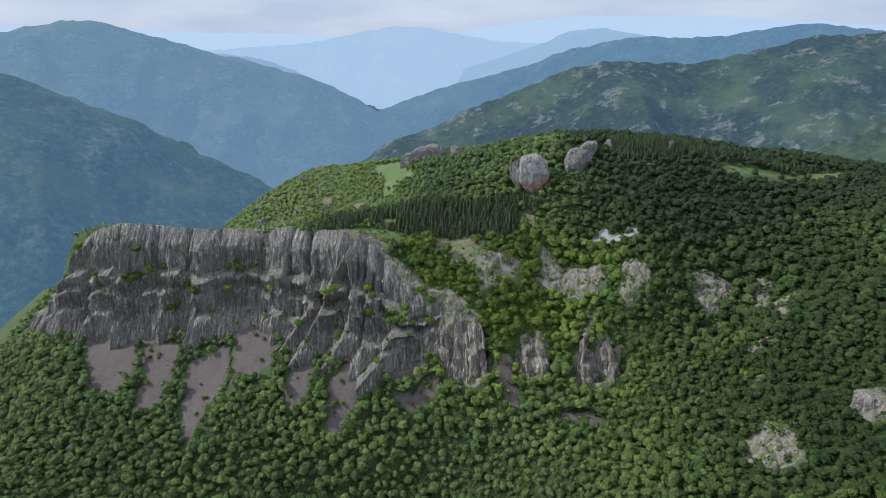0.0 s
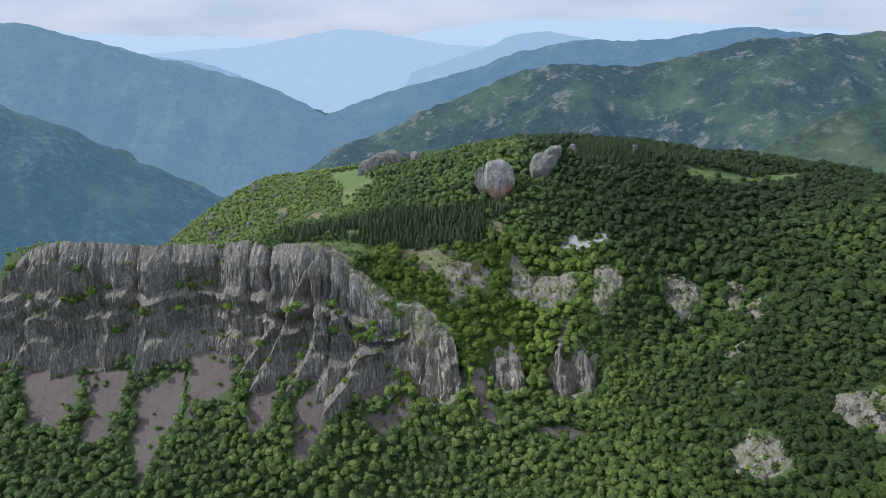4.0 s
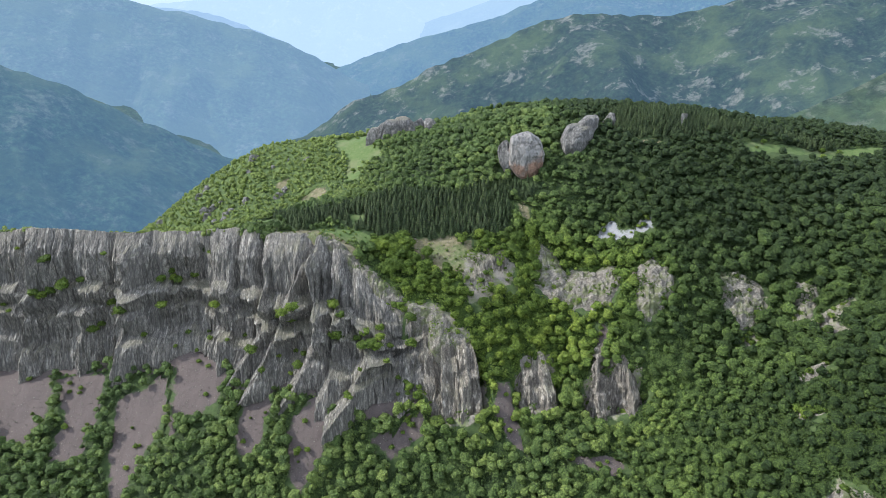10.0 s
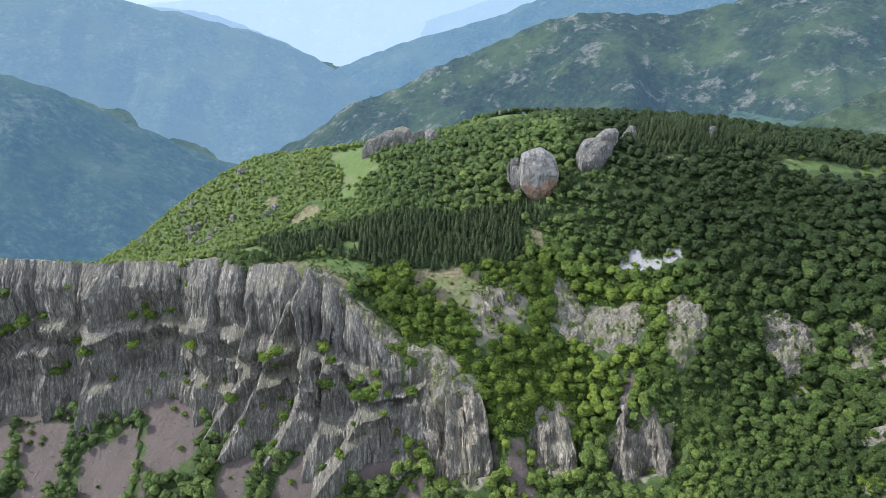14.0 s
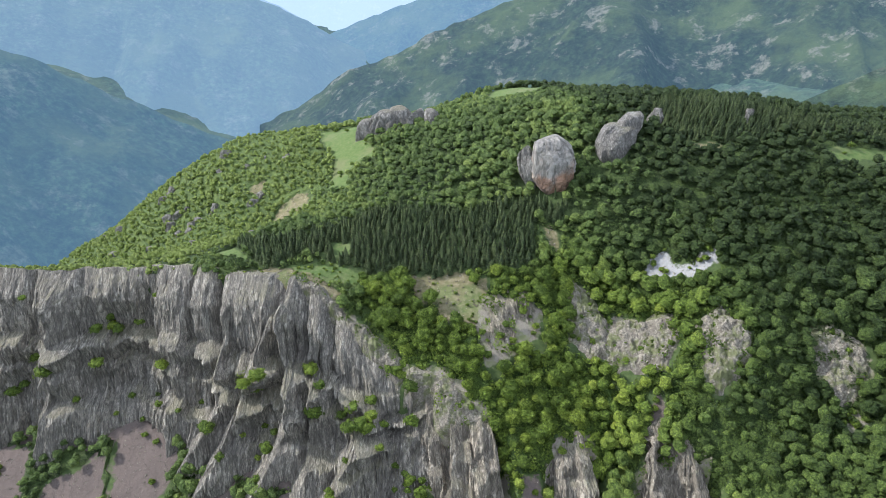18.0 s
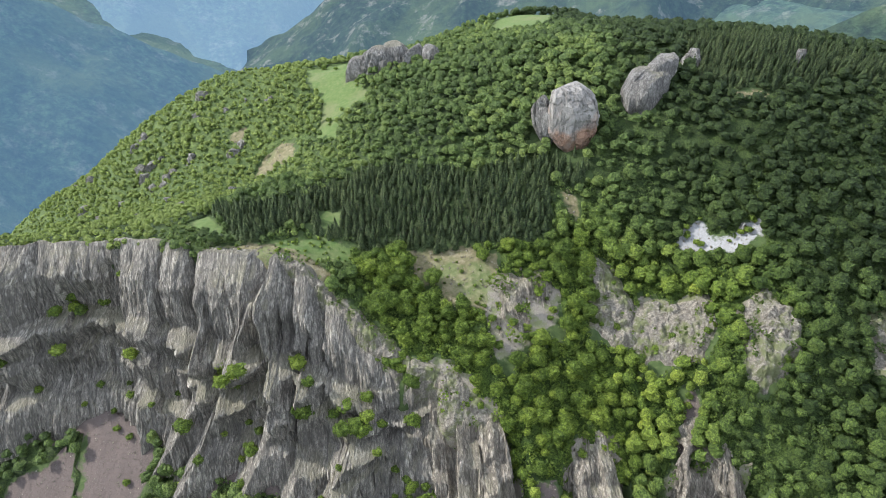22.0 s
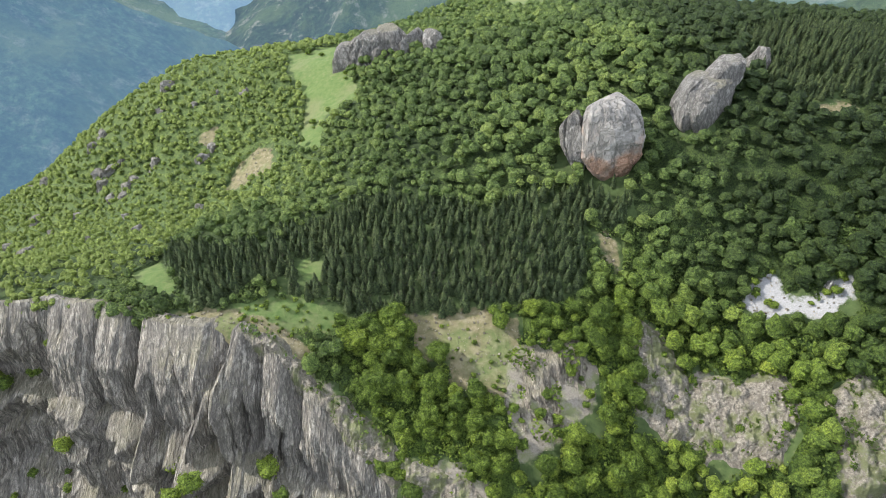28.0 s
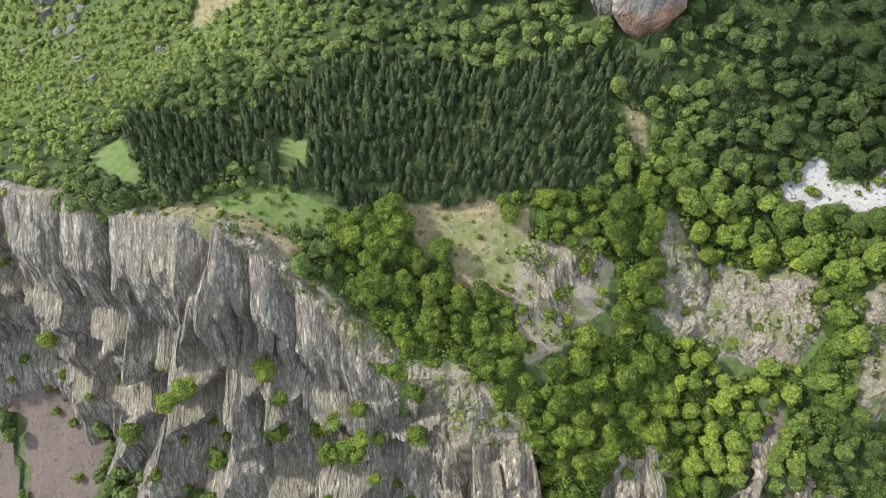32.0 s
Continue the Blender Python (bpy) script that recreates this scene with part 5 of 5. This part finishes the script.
def wood(name, kinds, x, y, size, material, label, seed, lift=0.0, round_shade=False):
    """Many trees joined into one object."""
    rng = np.random.default_rng(seed)
    z = height(x, y) + 0.2
    verts, faces, tones, young, norms, at = [], [], [], [], [], 0
    pick = rng.integers(0, len(kinds), len(x))
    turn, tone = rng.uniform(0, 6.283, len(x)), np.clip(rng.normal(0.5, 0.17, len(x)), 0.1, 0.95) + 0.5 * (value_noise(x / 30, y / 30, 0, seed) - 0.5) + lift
    for k, (kv, kf, kn) in enumerate(kinds):
        i = np.flatnonzero(pick == k)
        if not len(i):
            continue
        c, s, q = np.cos(turn[i])[:, None], np.sin(turn[i])[:, None], size[i][:, None]
        vx = (kv[:, 0] * c - kv[:, 1] * s) * q + x[i][:, None]
        vy = (kv[:, 0] * s + kv[:, 1] * c) * q + y[i][:, None]
        vz = kv[:, 2] * q * rng.uniform(0.85, 1.2, (len(i), 1)) + z[i][:, None]
        verts.append(np.stack([vx, vy, vz], -1).reshape(-1, 3))
        faces.append((kf[None] + (np.arange(len(i)) * len(kv))[:, None, None]).reshape(-1, 3) + at)
        tones.append(np.repeat(tone[i], len(kv)))
        young.append(np.repeat(freshness(x[i], y[i]), len(kv)))
        norms.append(np.stack([kn[:, 0] * c - kn[:, 1] * s, kn[:, 0] * s + kn[:, 1] * c, np.broadcast_to(kn[:, 2], vx.shape)], -1).reshape(-1, 3))
        at += len(i) * len(kv)
    me = mesh_from(name, np.vstack(verts), np.vstack(faces), material, bool(round_shade), np.vstack(norms) if round_shade else None)
    set_attribute(me, "tone", np.concatenate(tones))
    set_attribute(me, "fresh", np.concatenate(young))
    return tagged(new(name, me), label, "wood", kind="stuff")


def tree(name, crown, trunk, x, y, size, label, group, turn):
    base = new(name)
    base.matrix_world = pose(x, y, float(height(x, y)), 0, 0, turn) @ Matrix.Diagonal((size, size, size * random.uniform(0.9, 1.15), 1))
    new("trunk", trunk).parent = base
    new("crown", crown).parent = base
    return tagged(base, label, "tree", group)


def build_trees():
    near = [broad_crown(200 + i, (22, 12), 640, 0.24, n=16) for i in range(6)]
    mids = [broad_crown(220 + i, (12, 7), 40, 0.36) for i in range(7)]
    fars = [broad_crown(240 + i, (9, 5), 12, 0.46, n=8) for i in range(6)]
    x, y = scatter((-370, 165), (385, 735), 3.7, 5)
    for lo, hi, gap in (((95, 165), (330, 345), 6.0), ((-60, 735), (330, 870), 5.6)):
        more = scatter(lo, hi, gap, 6)
        x, y = np.append(x, more[0]), np.append(y, more[1])
    ok, _ = plots(x, y)
    rng = np.random.default_rng(9)
    x, y = x[ok], y[ok]
    size = (0.48 + 0.68 * rng.uniform(0, 1, len(x)) ** 1.3) * (0.80 + 0.5 * value_noise(x / 40, y / 40, 0, 77)) * (1 - 0.05 * smooth(440, 480, y))
    flank = np.maximum(smooth(-10, -90, x) * smooth(490, 540, y), 1.2 * smooth(-84, -112, x) * smooth(446, 462, y))
    size = size * (1 - 0.30 * flank) * np.where(x < -60, 0.78, 0.82)
    # cloud shade over the right-hand wood, put into the leaf tone
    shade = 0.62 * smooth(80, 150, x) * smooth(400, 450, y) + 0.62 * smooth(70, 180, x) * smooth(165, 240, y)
    hero = np.flatnonzero((x > -30) & (x < 100) & (y > 360) & (y < 446))[:295]
    crowns = [mesh_from("crown", *k[:2], LEAF, False) for k in near]
    trunks = [trunk_mesh(4.6, 0.22, 300 + i) for i in range(4)]
    for i in hero:
        tree("tree", crowns[i % 6], trunks[i % 4], x[i], y[i], 1.02 * float(size[i]), "leafy green broad-leaved tree on the slope", "trees on the slope", float(i * 47 % 360))
    rest = np.ones(len(x), bool)
    rest[hero] = False
    mid = rest & (y < 470) & (y > 325) & (x > -120) & (x < 230)
    a, b = mid, rest & ~mid
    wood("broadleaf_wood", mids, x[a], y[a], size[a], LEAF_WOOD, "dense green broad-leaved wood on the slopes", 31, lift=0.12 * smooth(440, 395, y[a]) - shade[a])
    # lighter shrubs on the flank, their tone also raised to imitate haze
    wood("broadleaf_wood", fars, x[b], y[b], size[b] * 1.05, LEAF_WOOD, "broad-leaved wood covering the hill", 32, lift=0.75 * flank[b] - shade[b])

    x, y = scatter((-110, 430), (330, 600), 2.7, 15)
    _, ok = plots(x, y)
    x, y = x[ok], y[ok]
    size = rng.uniform(0.68, 1.15, len(x))
    hero = np.flatnonzero((x > -60) & (x < 60) & (y < 468))[:290]
    firs = [mesh_from("crown", *k[:2], FIR, True, k[2]) for k in (fir_crown(400 + i, 15, 9) for i in range(4))]
    stems = [trunk_mesh(6.0, 0.16, 310 + i) for i in range(2)]
    for i in hero:
        tree("conifer", firs[i % 4], stems[i % 2], x[i], y[i], float(size[i]), "dark green conifer in a dense plantation", "conifer plantation", float(i * 61 % 360))
    rest = np.ones(len(x), bool)
    rest[hero] = False
    wood("conifer_wood", [fir_crown(420 + i, 10, 6) for i in range(5)], x[rest], y[rest], size[rest], FIR_WOOD, "dark conifer plantation on the hill", 33, round_shade=True)


build_trees()


def crowns_over(x, y, gap, seed):
    """Height and tone of a closed roof of rounded crowns."""
    kx, ky = np.floor(x / gap).astype(np.int64), np.floor(y / gap).astype(np.int64)
    best, tone = np.zeros(x.shape), np.zeros(x.shape)
    for a in (-1, 0, 1):
        for c in (-1, 0, 1):
            i, j = kx + a, ky + c
            px = (i + 0.5 + 0.8 * (lattice(i, j, np.int64(1), seed) - 0.5)) * gap
            py = (j + 0.5 + 0.8 * (lattice(i, j, np.int64(2), seed) - 0.5)) * gap
            r = gap * (0.55 + 0.35 * lattice(i, j, np.int64(3), seed))
            h = (2.0 + 3.0 * lattice(i, j, np.int64(4), seed)) * np.sqrt(np.clip(1 - ((x - px) ** 2 + (y - py) ** 2) / r ** 2, 0, 1))
            tone = np.where(h > best, lattice(i, j, np.int64(5), seed), tone)
            best = np.maximum(best, h)
    return best, tone


def build_undergrowth():
    """The leafy roof of young trees that closes the gaps between the crowns."""
    gx, gy = np.arange(-370, 386, 2.6), np.arange(165, 736, 2.6)
    x, y = np.meshgrid(gx, gy, indexing="ij")
    broad, fir = plots(x.ravel(), y.ravel())
    broad = broad.reshape(x.shape)
    base = height(x, y)
    h, tone = crowns_over(x, y, 5.2, 93)
    z = np.where(broad, base + 0.1 + 0.36 * h, base - 3)
    keep = broad[:-1, :-1] | broad[1:, :-1] | broad[:-1, 1:] | broad[1:, 1:]
    f = grid_faces(len(gx), len(gy))[keep.ravel()]
    used, f = np.unique(f, return_inverse=True)
    v = np.stack([x, y, z], -1).reshape(-1, 3)[used]
    me = mesh_from("undergrowth", v, f.reshape(-1, 4), LEAF_WOOD)
    set_attribute(me, "fresh", freshness(x, y).ravel()[used])
    # low tone paints shade into gaps between crowns; flank raised for haze
    set_attribute(me, "tone", (0.4 * tone - 0.2 + 0.55 * smooth(-10, -90, x) * smooth(490, 540, y)).ravel()[used])
    tagged(new("undergrowth", me), "leafy green undergrowth closing the wood", "undergrowth", kind="stuff")
    # sprays of leaves of shrubs and saplings
    rng = np.random.default_rng(94)
    x, y = rng.uniform(-115, 235, 170000), rng.uniform(235, 470, 170000)
    rocky = (cover(BARES, x, y, 0.5) > 0.5) & (value_noise(x / 4, y / 4, 0, 96) + 0.4 * value_noise(x / 1.5, y / 1.5, 0, 97) > 0.92)
    ok = plots(x, y)[0] | rocky
    x, y, rocky = x[ok], y[ok], rocky[ok]
    n = len(x)
    clump = value_noise(x / 3.5, y / 3.5, 0, 95)
    p = np.stack([x, y, height(x, y) + 0.3 + 3.0 * clump * rng.uniform(0.5, 1, n) + 2.5 * rocky], -1)
    d = rng.normal(0, 0.5, (n, 3)) + (0, -0.25, 0.8)
    d /= np.linalg.norm(d, axis=1, keepdims=True)
    v, f = leaf_quads(p, d, rng.uniform(0.4, 0.85, n), rng)
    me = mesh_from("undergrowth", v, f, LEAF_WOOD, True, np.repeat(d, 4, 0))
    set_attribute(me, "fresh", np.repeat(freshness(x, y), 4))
    # sprays on the right are darkened in colour for the same cloud shade
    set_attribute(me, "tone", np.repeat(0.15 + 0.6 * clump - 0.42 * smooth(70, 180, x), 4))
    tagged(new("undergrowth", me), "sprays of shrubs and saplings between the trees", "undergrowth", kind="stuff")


build_undergrowth()


# ---- bushes, rubble ----
def build_bushes():
    """Bushes on the ledges of the cliff, on the scree and in the meadows."""
    rng = np.random.default_rng(71)
    crowns = [mesh_from("crown", *k[:2], LEAF, False) for k in (broad_crown(500 + i, (16, 9), 110, 0.26, 2.0, 3.2, 8) for i in range(5))]
    stems = [trunk_mesh(1.4, 0.10, 330 + i) for i in range(2)]

    def bush(p, size, label, group, name="bush"):
        base = new(name)
        base.matrix_world = pose(*p, 0, 0, rng.uniform(0, 360)) @ Matrix.Diagonal((size, size, size * rng.uniform(0.8, 1.2), 1))
        new("stem", stems[rng.integers(2)]).parent = base
        new("crown", crowns[rng.integers(5)]).parent = base
        tagged(base, label, "bush", group)

    me = cliff.data
    co, no = np.empty(len(me.vertices) * 3, np.float32), np.empty(len(me.vertices) * 3, np.float32)
    me.vertices.foreach_get("co", co), me.vertices.foreach_get("normal", no)
    co, no = co.reshape(-1, 3), no.reshape(-1, 3)
    flat = np.flatnonzero((np.abs(no[:, 2]) > 0.62) & (co[:, 2] < 143) & (co[:, 2] > 88) & (value_noise(co[:, 0] / 14, co[:, 2] / 10, 0, 81) > 0.45))
    for i in rng.choice(flat, 125, replace=False):
        bush(co[i], rng.uniform(0.7, 1.2) * (2.0 if 108 < co[i][2] < 128 or rng.uniform() < 0.2 else 1.1), "green bush rooted on a cliff ledge", "cliff bushes")
    for polys, n, lo, hi, label, group in ((SCREES, 46, 0.5, 1.3, "small green bush growing on scree", "scree bushes"), ([EDGE, MEADOW_A, MEADOW_B, MEADOW_B], 110, 0.2, 0.6, "low dark juniper bush in dry grass", "meadow bushes"),
                                           (BARES[1:], 170, 0.35, 1.3, "green bush on bare rocky ground", "slope bushes"), ([BARE_PIL], 22, 0.3, 1.0, "green bush on the rocky cliff shoulder", "shoulder bushes"), ([WHITE], 12, 0.5, 1.2, "green bush in white rubble", "rubble bushes"), ([MEADOW_G, CLEARING], 16, 0.5, 1.4, "bush standing in a green meadow", "field bushes")):
        k = 0
        while k < n:
            q = np.array(polys[rng.integers(len(polys))])
            x, y = rng.uniform(q[:, 0].min(), q[:, 0].max()), rng.uniform(q[:, 1].min(), q[:, 1].max())
            if inside(q, np.array([x]), np.array([y]))[0]:
                bush((x, y, float(height(x, y)) - 0.2), rng.uniform(lo, hi), label, group, "juniper" if "juniper" in label else "bush" if "bare" in label else "shrub")
                k += 1


def build_rubble():
    """Loose stones on the scree and the bare ground."""
    rng = np.random.default_rng(72)
    cube = np.array([(a, b, c) for a in (-1, 1) for b in (-1, 1) for c in (-1, 1)], float)
    quads = np.array([(0, 1, 3, 2), (4, 6, 7, 5), (0, 4, 5, 1), (2, 3, 7, 6), (0, 2, 6, 4), (1, 5, 7, 3)])
    for name, polys, n, lo, hi, material, label in (("scree_stones", SCREES, 4200, 0.08, 0.30, CLIFF, "loose grey stones strewn over the scree"),
                                                    ("slope_stones", BARES + DRIES, 4200, 0.10, 0.45, CRAG, "pale loose stones on bare ground"), ("white_rubble", [WHITE], 300, 0.10, 0.4, CRAG, "pale stones in white rubble")):
        pts = []
        areas = np.array([np.ptp(np.array(p)[:, 0]) * np.ptp(np.array(p)[:, 1]) for p in polys], float)
        for p, m in zip(polys, (areas / areas.sum() * n * 1.8).astype(int)):
            q = np.array(p)
            x, y = rng.uniform(q[:, 0].min(), q[:, 0].max(), m), rng.uniform(q[:, 1].min(), q[:, 1].max(), m)
            k = inside(p, x, y)
            pts.append(np.stack([x[k], y[k]], -1))
        p = np.vstack(pts)
        m = len(p)
        s = lo + (hi - lo) * rng.uniform(0, 1, m) ** 5
        v = cube[None] * s[:, None, None] * rng.uniform(0.55, 1.2, (m, 1, 3)) + rng.normal(0, 0.18, (m, 8, 3)) * s[:, None, None]
        a = rng.uniform(0, 6.28, m)
        c, d = np.cos(a)[:, None], np.sin(a)[:, None]
        z = height(p[:, 0], p[:, 1])[:, None] + 0.2 * s[:, None]
        v = np.stack([v[..., 0] * c - v[..., 1] * d + p[:, :1], v[..., 0] * d + v[..., 1] * c + p[:, 1:], v[..., 2] * 0.7 + z], -1)
        f = quads[None] + (np.arange(m) * 8)[:, None, None]
        tagged(new(name, mesh_from(name, v.reshape(-1, 3), f.reshape(-1, 4), material, False)), label, "stones", kind="stuff")


build_bushes()
build_rubble()


# ---- the valley floor ----
def valley_material(name, colour, haze, amount):
    m = Mat(name, 0.9)
    m.color(m.ramp(m.noise(0.05, 4), (0.3, tuple(0.8 * v for v in colour)), (0.7, colour)))
    # fields and houses glow a little to imitate the air before them
    glow = m.node("ShaderNodeEmission", Strength=1.0)
    glow.inputs["Color"].default_value = (*haze, 1)
    mixer = m.node("ShaderNodeMixShader", Fac=amount)
    m.link(m.b.outputs[0], mixer.inputs[1])
    m.link(glow.outputs[0], mixer.inputs[2])
    m.link(mixer.outputs[0], m.t.nodes["Material Output"].inputs["Surface"])
    return m.m


AIR = (0.26, 0.38, 0.48)
STRAW, PLASTER, TILE = (valley_material(n, c, AIR, 0.3) for n, c in (("hazy_field", (0.34, 0.31, 0.17)), ("hazy_plaster", (0.75, 0.70, 0.62)), ("hazy_roof_tile", (0.50, 0.22, 0.13))))


def valley_field(x, y, w, d, turn, label):
    """A field draped over the valley floor."""
    u, v = np.meshgrid(np.linspace(-0.5, 0.5, 14), np.linspace(-0.5, 0.5, 14), indexing="ij")
    u, v = u * w * (1 + 0.4 * v), v * d
    c, s = math.cos(turn), math.sin(turn)
    px, py = x + u * c - v * s, y + u * s + v * c
    k = np.hypot(u / w, v / d)
    z = ground_height(px, py) + 4.0 - 5.0 * (k > 0.62)
    tagged(new("field", mesh_from("field", np.stack([px, py, z], -1).reshape(-1, 3), grid_faces(14, 14), STRAW)), label, "field", kind="structure")


def ground_height(x, y):
    return height(x, y) + 60 * (fractal(np.asarray(x) / 260, np.asarray(y) / 260, 0, 9, 5) - 0.5)


def house(x, y, w, d, h, turn):
    base = new("house")
    base.matrix_world = pose(x, y, float(ground_height(x, y)) + 1.0, 0, 0, turn)
    box = np.array([(a * w / 2, b * d / 2, c) for c in (-4, h) for a, b in ((-1, -1), (1, -1), (1, 1), (-1, 1))])
    walls = mesh_from("wall", box, np.array([(0, 1, 5, 4), (1, 2, 6, 5), (2, 3, 7, 6), (3, 0, 4, 7)]), PLASTER, False)
    q, e = 0.7, h + 0.3 * d
    gable = np.array([(-w / 2 - q, -d / 2 - q, h - 0.3), (w / 2 + q, -d / 2 - q, h - 0.3), (w / 2 + q, d / 2 + q, h - 0.3), (-w / 2 - q, d / 2 + q, h - 0.3), (-w / 2 - q, 0, e), (w / 2 + q, 0, e)])
    roof = mesh_from("roof", gable, np.array([(0, 1, 5, 4), (2, 3, 4, 5), (0, 4, 3, 3), (1, 2, 5, 5)])[:2], TILE, False)
    for n, me in (("wall", walls), ("roof", roof)):
        new(n, me).parent = base
    tagged(base, "small pale house with a red roof in the valley", "house", "valley houses")


valley_field(-300, 2140, 95, 130, 0.3, "pale straw-coloured field on the valley floor")
valley_field(-470, 1950, 90, 50, -0.2, "narrow pale field beside the valley houses")
random.seed(8)
for i in range(9):
    house(-440 + 13 * (i % 4) + random.uniform(-6, 6) + 4 * i, 1985 + 24 * (i // 4) + random.uniform(-8, 8), random.uniform(9, 15), random.uniform(8, 10), random.uniform(5, 8), random.uniform(0, 180))
